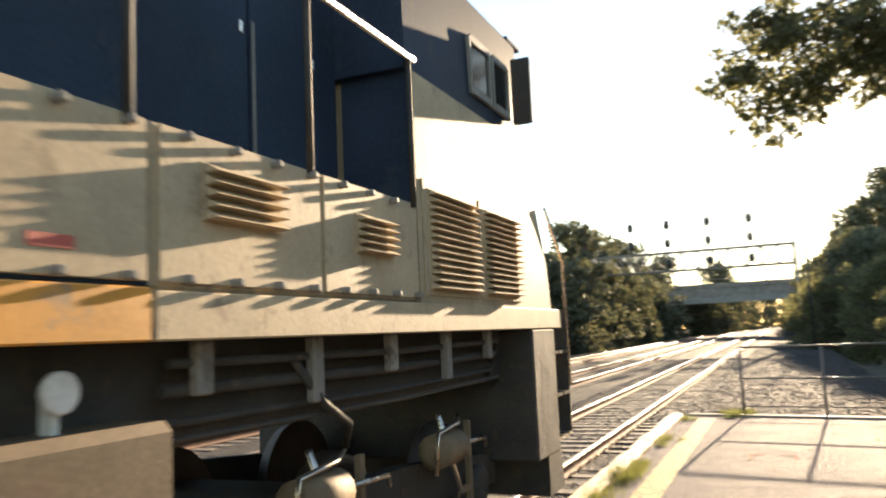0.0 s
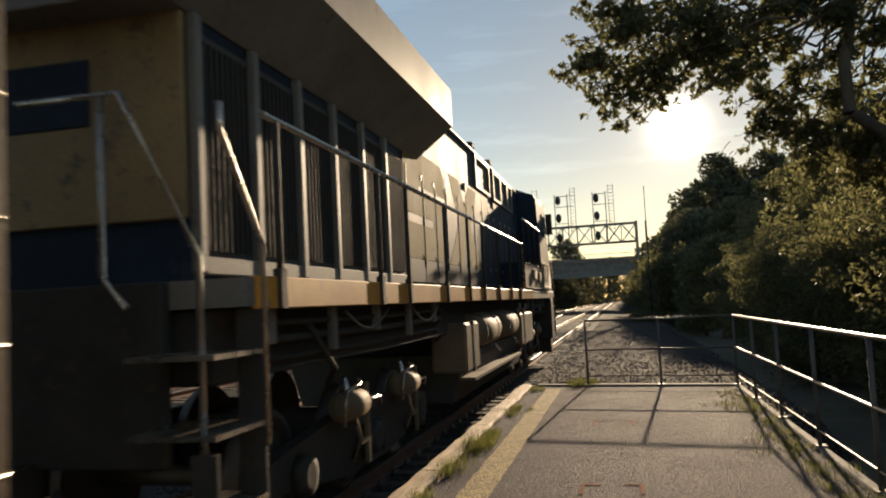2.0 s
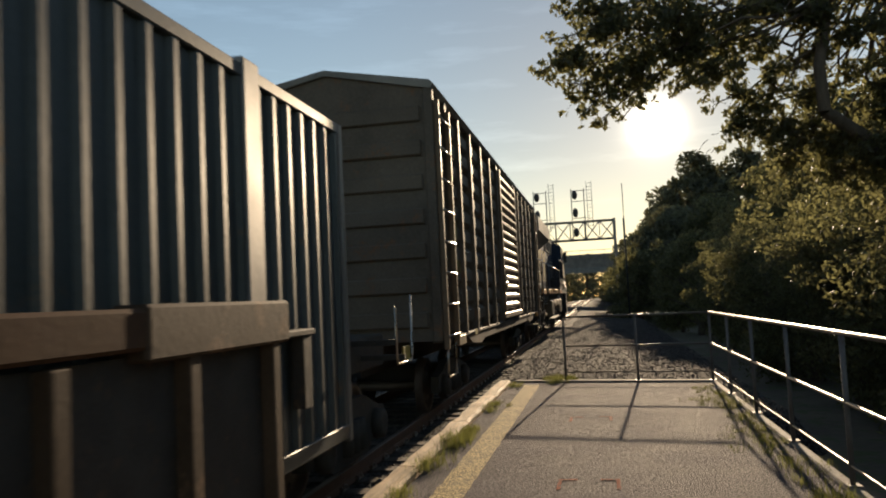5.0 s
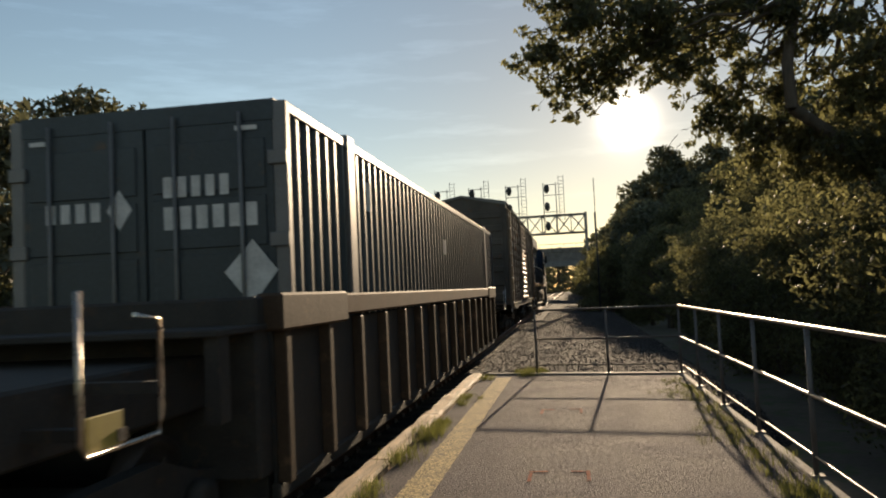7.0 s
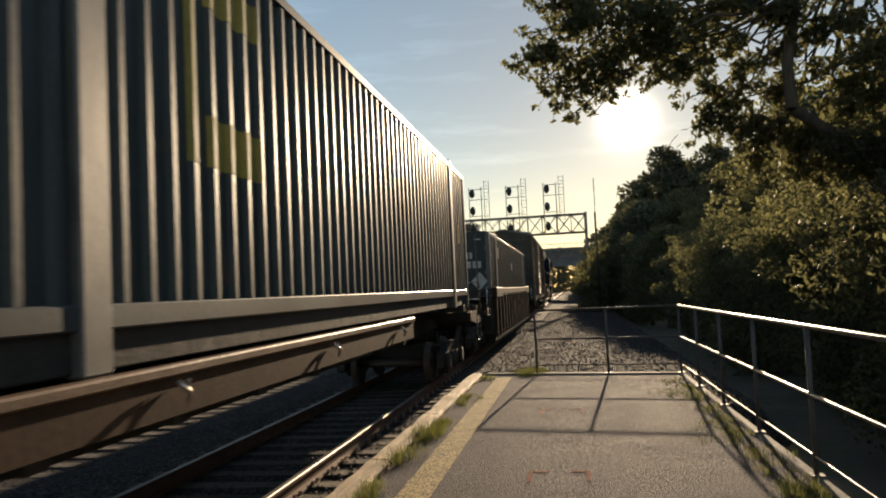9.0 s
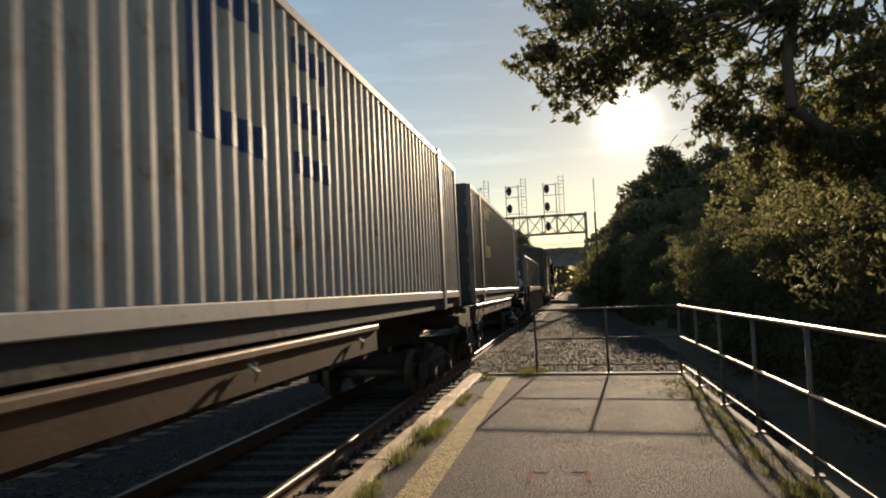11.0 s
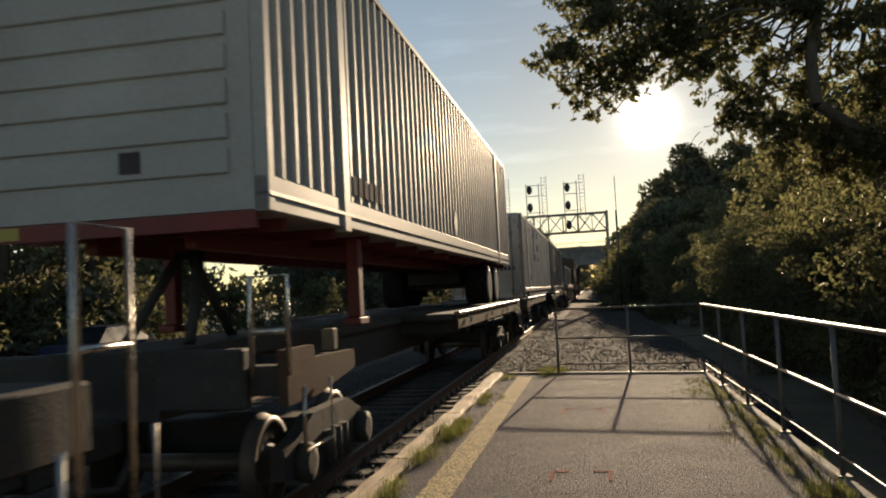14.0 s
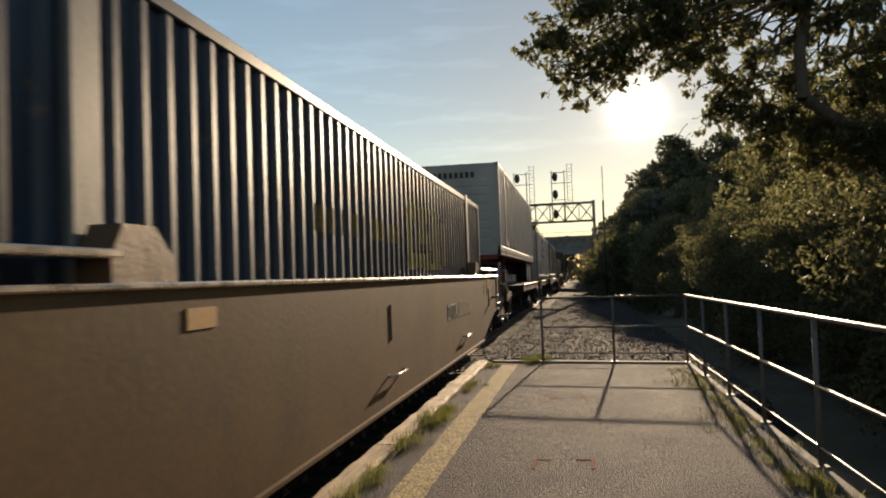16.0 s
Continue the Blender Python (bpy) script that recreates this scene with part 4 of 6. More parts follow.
def coupler(car, y, sign):
    bm = boxes((-0.12, 0.12, y, y + sign * 0.75, 0.72, 0.98), (-0.17, 0.17, y + sign * 0.55, y + sign * 0.85, 0.68, 1.02), bev=0.02)
    part("coupler", bm, GRIME, car)
    pts = [(0.3, y + sign * 0.1, 0.8), (0.32, y + sign * 0.4, 0.55), (0.25, y + sign * 0.8, 0.62)]
    part("brake_hose", tubes(0.03, pts, n=6), GRIME, car)


def louvres(parent, x, y0, y1, z0, z1, n, mat, name="louvre"):
    bm = boxes((x, x + 0.012, y0, y1, z0, z1))
    h = (z1 - z0) / n
    for k in range(n):
        z = z0 + k * h
        v = [(x + 0.012, z + h * 0.15), (x + 0.012, z + h * 0.95), (x + 0.075, z + h * 0.22)]
        prism(bm, [(a, b) for a, b in v], "y", y0 + 0.02, y1 - 0.02)
    return part(name, bm, mat, parent)


def bolts(parent, x, spots, mat, r=0.028):
    me = None
    for y, z in spots:
        if me is None:
            ob = part("bolt", boxes((0, 0.06, -r, r, -r, r), bev=0.008), mat, parent)
            me = ob.data
            ob.location = (x, y, z)
        else:
            share("bolt", me, parent, pose(x, y, z))


def locomotive():
    mid = -2.0
    car = rolling("locomotive", "dark blue freight locomotive with gold stripe, sooty and dusty", "locomotive", mid)

    def S(s):
        return s - mid

    def H(z):
        return z + UP
    X = 1.53
    # frame, walkway and stripe
    part("underframe", boxes((-1.2, 1.2, S(-12.2), S(8.0), H(1.05), H(1.52)), bev=0.02), GRIME, car, "sooty underframe")
    part("walkway", boxes((-X + 0.03, X - 0.03, S(-12.3), S(8.05), H(1.52), H(1.69))), GREY_PAINT, car)
    for k in (-1, 1):
        part("side_sill", boxes((k * X, k * (X - 0.05), S(-12.2), S(2.22), H(1.50), H(1.70)), bev=0.008), GOLD, car, "gold painted side sill stripe")
        # same gold stripe; the sun's wash-out is put into a buff colour
        part("side_sill", boxes((k * X, k * (X - 0.05), S(2.24), S(8.0), H(1.50), H(1.69)), bev=0.008), CREAM, car, "gold side sill, painted buff as washed out by sun")
    # long hood
    bm = bmesh.new()
    prism(bm, [(-0.98, H(1.69)), (0.98, H(1.69)), (0.98, H(4.36)), (0.86, H(4.44)), (-0.86, H(4.44)), (-0.98, H(4.36))], "y", S(-12.0), S(4.5))
    part("long_hood", bm, NAVY, car, "dark blue engine hood with soot stains")
    part("hood_roof", boxes((-0.55, 0.55, S(-6.2), S(4.4), H(4.44), H(4.5)), bev=0.02), GRIME, car)
    for k in (-1, 1):
        part("roof_edge", boxes((k * 0.95, k * 1.03, S(-6.4), S(4.5), H(4.34), H(4.38)), bev=0.008), GREY_PAINT, car)
    for y in (-1.9, 0.15):
        part("lifting_lug", boxes((0.8, 1.0, S(y), S(y) + 0.25, H(4.44), H(4.56)), bev=0.02), GRIME, car)
    # engine room doors with their latches
    y = -6.9
    i = 0
    while y < 3.9:
        w = 0.74 if i % 3 else 0.9
        d = part("hood_door", boxes((0.98, 1.005, S(y) + 0.012, S(y + w) - 0.012, H(1.78), H(3.62 if i % 4 else 3.45)), bev=0.006), NAVY, car)
        for z in (2.1, 3.2):
            part("latch", boxes((1.005, 1.014, S(y + w) - 0.09, S(y + w) - 0.06, H(z), H(z + 0.07)), bev=0.004), CHROME, d, "bright worn latch")
        part("hinge", boxes((1.005, 1.013, S(y) + 0.02, S(y) + 0.05, H(2.0), H(3.3)), bev=0.005), GREY_PAINT, d)
        y += w
        i += 1
    for y0, y1 in ((-1.75, -0.25), (0.35, 1.3), (1.45, 2.35), (2.55, 3.2)):
        v = part("hood_vent", boxes((0.975, 0.985, S(y0), S(y1), H(3.74), H(4.28))), MESH_DARK, car, "dark mesh air intake")
        part("vent_frame", boxes((0.98, 1.03, S(y0 - .06), S(y0), H(3.68), H(4.34)), (0.98, 1.03, S(y1), S(y1 + .06), H(3.68), H(4.34)), (0.98, 1.03, S(y0), S(y1), H(3.68), H(3.74)), (0.98, 1.03, S(y0), S(y1), H(4.28), H(4.34))), GREY_PAINT, v)
    # yellow emblem on the hood side
    for outline in (placed(PLAIN_NOTCHED, -7.0, -4.6, 2.10, 3.58), placed(PLAIN_GLASS, -4.40, -1.65, 2.10, 3.58)):
        part("emblem", prism(bmesh.new(), [(S(y), H(z)) for y, z in outline], "x", 1.0055, 1.0075), EMBLEM_GOLD, car, "large dull yellow painted emblem shape")
    # radiator wings and grilles
    bm = bmesh.new()
    prism(bm, [(-1.0, H(3.45)), (1.0, H(3.45)), (X, H(3.86)), (X, H(4.36)), (1.4, H(4.52)), (-1.4, H(4.52)), (-X, H(4.36)), (-X, H(3.86))], "y", S(-12.4), S(-6.25))
    part("radiator_wing", bm, GREY_PAINT, car, "overhanging grey radiator wing")
    for k in range(6):
        y0 = -11.9 + k * 0.83
        g = part("grille", boxes((0.98, 1.0, S(y0), S(y0 + 0.70), H(1.85), H(3.35))), MESH_DARK, car)
        bm = bmesh.new()
        for j in range(9):
            yy = S(y0 + 0.05 + j * 0.075)
            box(bm, 1.0, 1.02, yy - 0.008, yy + 0.008, H(1.9), H(3.3))
        part("slats", bm, GRIME, g)
        part("grille_frame", boxes((0.98, 1.05, S(y0 - 0.11), S(y0 - 0.02), H(1.75), H(3.45)), (0.98, 1.04, S(y0 - 0.02), S(y0 + 0.72), H(1.74), H(1.86)), bev=0.01), GREY_PAINT, g)
    # cabinets under the cab side, with louvres
    for k in (-1, 1):
        part("cabinet", boxes((k * 0.98, k * (X - 0.03), S(2.25), S(4.58), H(1.69), H(2.34)), bev=0.02), CREAM, car, "buff equipment cabinet")
        part("cabinet", boxes((k * 0.98, k * (X - 0.03), S(1.1), S(2.24), H(1.69), H(2.34)), bev=0.02), NAVY, car, "dark blue equipment cabinet")
    part("cabinet_end", boxes((0.98, X - 0.04, S(1.07), S(1.098), H(1.69), H(2.33)), bev=0.004), NAVY, car)
    for y0, y1, paint in ((1.12, 2.21, CREAM), (2.27, 3.4, CREAM), (3.44, 4.56, CREAM)):
        part("panel", boxes((X - 0.03, X - 0.012, S(y0), S(y1), H(1.72), H(2.33)), bev=0.004), paint, car)
    louvres(car, X - 0.012, S(2.5), S(3.05), H(1.98), H(2.22), 5, CREAM)
    louvres(car, X - 0.012, S(3.75), S(4.2), H(1.95), H(2.17), 5, CREAM)
    bolts(car, X - 0.02, [(S(1.2 + 0.3 * k), H(1.735)) for k in range(12)] + [(S(1.2 + 0.3 * k), H(2.30)) for k in range(11)], GREY_PAINT, 0.018)
    # wide cab and short nose
    bm = bmesh.new()
    prism(bm, [(S(4.6), H(1.69)), (S(7.72), H(1.69)), (S(7.6), H(2.2)), (S(7.02), H(3.24)), (S(4.6), H(3.24))], "x", -X + .02, X - .02)
    part("cab_base", bm, CREAM, car, "faded buff lower cab")
    bm = bmesh.new()
    prism(bm, [(-X + .02, H(3.24)), (X - .02, H(3.24)), (X - .04, H(4.18)), (X - 0.12, H(4.30)), (0.9, H(4.5)), (-0.9, H(4.5)), (-X + 0.12, H(4.30)), (-X + .04, H(4.18))], "y", S(4.5), S(7.0))
    part("cab", bm, NAVY, car, "dark blue wide cab")
    bm = bmesh.new()
    prism(bm, [(S(7.0), H(1.69)), (S(8.0), H(1.69)), (S(7.95), H(2.5)), (S(7.55), H(2.95)), (S(7.0), H(3.1))], "x", -1.05, 1.05)
    part("nose", bm, CREAM, car, "faded buff short nose")
    part("cab_rear", boxes((0.98, X - 0.03, S(4.575), S(4.598), H(2.34), H(3.24))), NAVY, car)
    part("cab_visor", boxes((-1.46, 1.46, S(6.9), S(7.3), H(4.24), H(4.29)), bev=0.01), NAVY, car)
    for y0, y1 in ((5.72, 6.14), (6.26, 6.62)):
        w = part("cab_window", boxes((1.40, 1.512, S(y0), S(y1), H(3.44), H(3.82))), GLASS_DARK, car)
        part("window_frame", boxes((1.40, 1.53, S(y0 - .04), S(y0), H(3.38), H(3.86)), (1.40, 1.53, S(y1), S(y1 + .04), H(3.38), H(3.86)), (1.40, 1.54, S(y0), S(y1), H(3.38), H(3.44)), (1.40, 1.53, S(y0), S(y1), H(3.82), H(3.88))), GREY_PAINT, w)
    part("mirror", boxes((X, X + 0.18, S(6.72), S(6.77), H(3.36), H(3.98)), bev=0.01), GRIME, car)
    for y0, y1 in ((4.72, 5.6), (5.78, 6.66)):
        part("door_frame", boxes((X - 0.02, X - 0.005, S(y0 - .06), S(y1 + .06), H(1.74), H(2.52)), bev=0.004), CREAM, car)
        louvres(car, X - 0.005, S(y0), S(y1), H(1.78), H(2.46), 14, CREAM, "louvre_door")
    part("decal", boxes((X - 0.012, X - 0.007, S(1.70), S(1.88), H(1.81), H(1.855))), RED_MARK, car, "small red warning decal")
    # handrails
    posts = [-11.9, -9.78, -8.83, -7.07, -5.6, -4.4, -2.9, -1.39, -0.01]
    pm = bmesh.new()
    tube(pm, [(0, 0, H(1.52)), (0, 0, H(2.70))], 0.024, 6)
    box(pm, -0.03, 0.03, -0.04, 0.04, H(1.5), H(1.75))
    me = bpy.data.meshes.new("handrail_post")
    pm.to_mesh(me)
    pm.free()
    me.materials.append(GRIME)
    for k in (-1, 1):
        for p in posts:
            share("handrail_post", me, car, pose(k * X, S(p), 0))
        part("handrail", tubes(0.024, [(k * X, S(-12.1), H(2.70)), (k * X, S(0.62), H(2.70)), (k * X, S(0.66), H(2.66)), (k * X, S(0.66), H(1.72))], n=8), CHROME, car, "bright worn handrail")
        part("upper_handrail", tubes(0.024, [(k * X, S(1.02), H(3.24)), (k * X, S(1.06), H(3.30)), (k * X, S(4.58), H(3.30))], n=8), CHROME, car, "bright worn handrail")
        for p in (1.06, 2.1, 3.3, 4.5):
            part("upper_post", tubes(0.02, [(k * X, S(p), H(2.3)), (k * X, S(p), H(3.3))], n=6), GRIME, car)
    # steps at both ends, pilot
    for s0, s1 in ((-12.75, -12.15), (7.6, 8.2)):
        for k in (-1, 1):
            st = part("step_well", boxes((k * 1.38, k * X, S(s0), S(s0) + 0.03, H(0.38), H(0.75)), (k * 1.36, k * X, S(s1) - 0.03, S(s1), H(0.38), H(1.69))), GRIME, car)
            for z in (0.4, 0.82, 1.24):
                part("tread", boxes((k * 1.0, k * X, S(s0), S(s1), H(z), H(z) + 0.03)), CHROME, st)
            if s0 < 0:
                part("grab_rail", tubes(0.02, [(k * X, S(-12.15), H(0.7)), (k * X, S(-12.15), H(1.9)), (k * X, S(-12.62), H(2.5)), (k * X, S(-12.62), H(2.65))]), CHROME, car)
                part("end_rail", tubes(0.02, [(k * 0.3, S(-12.7), H(2.74)), (k * 0.96, S(-12.7), H(2.74)), (k * 1.43, S(-12.7), H(1.8)), (k * 1.43, S(-12.7), H(0.7))]), CHROME, car)
                part("end_post", tubes(0.018, [(k * 0.84, S(-12.7), H(2.74)), (k * 0.84, S(-12.7), H(1.7)), (k * 1.0, S(-12.72), H(1.54))]), CHROME, car)
            else:
                part("grab_rail", tubes(0.02, [(k * X, S(s1), H(0.9)), (k * X, S(s1), H(2.2)), (k * X, S(s1 - 0.6), H(2.70))]), CHROME, car)
    part("end_plate", boxes((-1.0, 1.0, S(-12.4), S(-12.3), H(0.6), H(1.69)), bev=0.01), GRIME, car)
    part("end_hood", boxes((-0.97, 0.97, S(-12.06), S(-11.98), H(2.1), H(4.4)), bev=0.01), DULL_GOLD, car, "sooty gold painted hood end")
    part("end_emblem", boxes((-0.35, 0.3, S(-12.075), S(-12.055), H(2.75), H(3.2)), bev=0.008), NAVY, car)
    bm = bmesh.new()
    prism(bm, [(S(7.7), H(-0.15)), (S(8.25), H(-0.15)), (S(8.05), H(0.9)), (S(7.7), H(1.5))], "x", -1.4, 1.4)
    part("pilot", bm, GRIME, car, "sooty front pilot plow")
    part("pilot_side", boxes((-X, X, S(6.95), S(7.7), H(0.3), H(1.5)), bev=0.02), GRIME, car)
    # tanks and boxes under the frame
    bm = bmesh.new()
    prism(bm, [(-1.32, H(0.62)), (-1.15, H(0.05)), (1.15, H(0.05)), (1.32, H(0.62)), (1.32, H(0.74)), (-1.32, H(0.74))], "y", S(-5.4), S(1.9))
    part("fuel_tank", bm, GRIME, car, "sooty fuel tank")
    part("tank_ledge", boxes((1.2, X - 0.04, S(-5.3), S(-0.1), H(0.36), H(0.40))), TANK, car)
    for a, b in ((-4.55, -2.45), (-1.95, -0.08)):
        bm = lathe(bmesh.new(), [(S(a), 0.06), (S(a) + 0.03, 0.22), (S(a) + 0.12, 0.285), (S(b) - 0.12, 0.285), (S(b) - 0.03, 0.22), (S(b), 0.06)], "y", (1.2, 0, H(1.02)), 22)
        t = part("air_tank", bm, TANK, car, "dusty buff air tank")
        for f in (0.25, 0.8):
            yy = S(a + (b - a) * f)
            part("strap", lathe(bmesh.new(), [(yy - 0.03, 0.29), (yy + 0.03, 0.29)], "y", (1.2, 0, H(1.02)), 22), GRIME, t)
        part("drain_cock", tubes(0.02, [(1.35, S(b) - 0.3, H(0.76)), (1.42, S(b) - 0.32, H(0.68)), (1.45, S(b) - 0.2, H(0.62))]), CHROME, t)
    for a, b in ((-5.75, -4.75), (0.3, 2.42)):
        t = part("equipment_box", boxes((0.95, X - 0.06, S(a), S(b), H(0.50), H(1.2)), bev=0.04), TANK, car, "dusty buff steel box")
        part("band", boxes((0.95, X - 0.05, S(a) + 0.5, S(a) + 0.58, H(0.49), H(1.21))), GRIME, t)
    for y in (0.9, 1.95):
        bm = lathe(bmesh.new(), [(1.36, 0.06), (1.365, 0.075), (1.39, 0.075), (1.395, 0.065)], "x", (0, S(y), H(1.34)), 18)
        box(bm, 1.3, 1.36, S(y) - 0.015, S(y) + 0.015, H(1.18), H(1.3))
        part("gauge", bm, WHITE_MARK, car, "white round gauge")
    part("chain", tubes(0.011, [(X - 0.12, S(-10.4 + 0.1 * k), H(1.46 - 0.16 * math.sin(math.pi * k / 12))) for k in range(13)], n=5), POST_STEEL, car)
    part("chain", tubes(0.011, [(X - 0.12, S(-8.3 + 0.12 * k), H(1.46 - 0.16 * math.sin(math.pi * k / 10))) for k in range(11)], n=5), POST_STEEL, car)
    # pipes, hangers and brackets below the sill
    for s0, s1 in ((2.5, 6.9), (-11.9, -6.2)):
        for x, z, r in ((1.34, 1.41, 0.022), (1.30, 1.30, 0.03), (1.26, 1.16, 0.02), (1.33, 1.10, 0.014)):
            part("pipe", tubes(r, [(x, S(s0), H(z)), (x, S((s0 + s1) / 2), H(z - 0.02)), (x, S(s1 - 0.4), H(z)), (x - 0.2, S(s1), H(z - 0.12))], n=8), GRIME, car)
        for k in range(5):
            y = s0 + 0.18 + (s1 - s0) * k / 5
            part("hanger", boxes((1.33, 1.39, S(y) - 0.05, S(y) + 0.05, H(1.16 if k % 2 else 1.27), H(1.50)), bev=0.01), GREY_PAINT, car)
        part("air_hose", tubes(0.025, [(1.32, S(s0 + 0.9), H(1.4)), (1.38, S(s0 + 1.1), H(1.15)), (1.3, S(s0 + 1.5), H(1.0)), (1.15, S(s0 + 1.7), H(0.85))], n=8), GRIME, car)
    for s in (4.7, -8.9):
        b = bogie(car, S(s), (-1.75, 0, 1.75), 0.52, 2.35)
        for dy in (-0.9, 0.9):
            bm = lathe(bmesh.new(), [(dy - 0.24, 0.06), (dy - 0.22, 0.13), (dy + 0.2, 0.13), (dy + 0.24, 0.05)], "y", (1.2, 0, 0.95), 14)
            part("brake_cylinder", bm, TANK, b)
            part("brake_lever", boxes((1.15, 1.19, dy + 0.3, dy + 0.55, 0.55, 0.6), (1.15, 1.19, dy + 0.5, dy + 0.56, 0.35, 1.1)), TANK, b)
            part("push_rod", tubes(0.018, [(1.22, dy + 0.22, 0.95), (1.22, dy + 0.8, 0.93), (1.2, dy + 0.86, 0.85)], n=6), CHROME, b)
            part("brake_pipe", tubes(0.016, [(1.25, dy - 0.3, 0.8), (1.27, dy - 0.28, 1.1), (1.27, dy + 0.1, 1.13), (1.1, dy + 0.5, 1.15)], n=6), CHROME, b)
            part("sand_pipe", tubes(0.022, [(1.15, dy, 1.2), (1.18, dy + 0.3, 0.6), (0.95, dy + 0.5, 0.2)]), CHROME, b)
    coupler(car, S(-12.3), -1)
    coupler(car, S(7.9), 1)


def boxcar():
    mid = -22.55
    car = rolling("boxcar", "dark brown ribbed steel boxcar with corrugated door", "boxcar", mid)

    def S(s):
        return s - mid

    def H(z):
        return z + UP
    a, b, X = -30.9, -14.2, 1.53
    top, low = 4.42, 0.92
    bm = bmesh.new()
    prism(bm, [(-1.40, H(low)), (1.40, H(low)), (1.40, H(top)), (0.0, H(top + 0.28)), (-1.40, H(top))], "y", S(a), S(b))
    part("body", bm, BOXCAR, car, "dark brown steel body")
    bm = bmesh.new()
    prism(bm, [(-1.56, H(top)), (-1.5, H(top + 0.06)), (0, H(top + 0.34)), (1.5, H(top + 0.06)), (1.56, H(top)), (1.5, H(top - 0.06)), (0, H(top + 0.26)), (-1.5, H(top - 0.06))], "y", S(a) - 0.05, S(b) + 0.05)
    part("roof", bm, GREY_PAINT, car, "dull grey ribbed roof")
    # side sheets pressed with horizontal swages, between posts
    for k in (-1, 1):
        posts = [a + 0.02, -30.0, -28.9, -27.75, -26.5, -25.3, -24.15] + [-20.9, -19.75, -18.6, -17.45, -16.3, -15.1, b - 0.02]
        for p in posts:
            wide = 0.09 if p in (-24.15, -20.9) else 0.055
            part("side_post", boxes((k * 1.40, k * X, S(p) - wide, S(p) + wide, H(low), H(top)), bev=0.01), BOXCAR, car)
        for p, q in zip(posts, posts[1:]):
            if p == -24.15:
                continue
            n = 10
            for j in range(n):
                bm = bmesh.new()
                z0 = low + 0.12 + (top - low - 0.25) * j / n
                h = (top - low - 0.25) / n
                prism(bm, [(k * 1.40, H(z0)), (k * 1.40, H(z0 + h * 0.97)), (k * 1.474, H(z0 + h * 0.74)), (k * 1.474, H(z0 + h * 0.22))], "y", S(p) + 0.06, S(q) - 0.06)
                part("side_panel", bm, BOXCAR, car)
        # sliding door
        d = part("door", boxes((k * 1.47, k * 1.50, S(-24.05), S(-20.98), H(low + 0.22), H(top - 0.12))), BOXCAR_DOOR, car, "dusty tan corrugated sliding door")
        n = 15
        for j in range(n):
            bm = bmesh.new()
            z0, h = low + 0.26 + (top - low - 0.42) * j / n, (top - low - 0.42) / n
            prism(bm, [(k * 1.50, H(z0)), (k * 1.50, H(z0 + h * 0.95)), (k * 1.575, H(z0 + h * 0.62)), (k * 1.575, H(z0 + h * 0.35))], "y", S(-23.95), S(-21.08))
            part("door_rib", bm, BOXCAR_DOOR, d)
        part("door_stile", boxes((k * 1.5, k * 1.58, S(-24.05), S(-23.96), H(low + .22), H(top - .12)), bev=0.008), BOXCAR_DOOR, d)
        part("door_stile", boxes((k * 1.5, k * 1.58, S(-21.07), S(-20.98), H(low + .22), H(top - .12)), bev=0.008), BOXCAR_DOOR, d)
        part("lock", boxes((k * 1.58, k * 1.64, S(-24.16), S(-23.86), H(1.72), H(1.80)), (k * 1.58, k * 1.63, S(-24.06), S(-23.98), H(1.6), H(1.95)), bev=0.01), CHROME, d, "bright door lock")
        part("door_track", boxes((k * 1.42, k * 1.585, S(-24.2), S(-20.6), H(low + 0.08), H(low + 0.2)), bev=0.015), BOXCAR_DOOR, car)
        # deep side sill with tapered ends
        bm = bmesh.new()
        prism(bm, [(S(-29.0), H(low)), (S(-28.3), H(0.74)), (S(-27.4), H(0.68)), (S(-26.9), H(0.75)), (S(-18.2), H(0.75)), (S(-17.7), H(0.68)), (S(-16.8), H(0.74)), (S(-16.1), H(low))], "x", k * 1.38, k * 1.5)
        part("side_sill", bm, BOXCAR, car)
        part("sill_edge", boxes((k * 1.38, k * 1.525, S(a), S(b), H(low - 0.03), H(low + 0.02)), bev=0.01), GRIME, car)
        for s in (a + 0.45, b - 0.45):
            ld = part("ladder", boxes((k * 1.53, k * 1.60, S(s) - 0.42, S(s) - 0.35, H(0.8), H(top - 0.2)), (k * 1.53, k * 1.60, S(s) + 0.35, S(s) + 0.42, H(0.8), H(top - 0.2)), bev=0.008), BOXCAR_DOOR, car, "tan steel side ladder")
            for j in range(8):
                part("rung", tubes(0.014, [(k * 1.60, S(s) - 0.4, H(0.98 + j * 0.43)), (k * 1.60, S(s) + 0.4, H(0.98 + j * 0.43))], n=6), CHROME, ld)
            part("stirrup", tubes(0.018, [(k * 1.55, S(s) - 0.3, H(0.85)), (k * 1.55, S(s) - 0.3, H(0.42)), (k * 1.55, S(s) + 0.3, H(0.42)), (k * 1.55, S(s) + 0.3, H(0.85))]), CHROME, car)
    part("yellow_plate", boxes((1.5, 1.55, S(-15.8), S(-14.95), H(0.79), H(0.93)), bev=0.006), GOLD, car, "yellow sill plate")
    part("yellow_plate", boxes((1.5, 1.57, S(-30.02), S(-29.35), H(0.79), H(0.93)), bev=0.006), DULL_GOLD, car, "yellow sill plate")
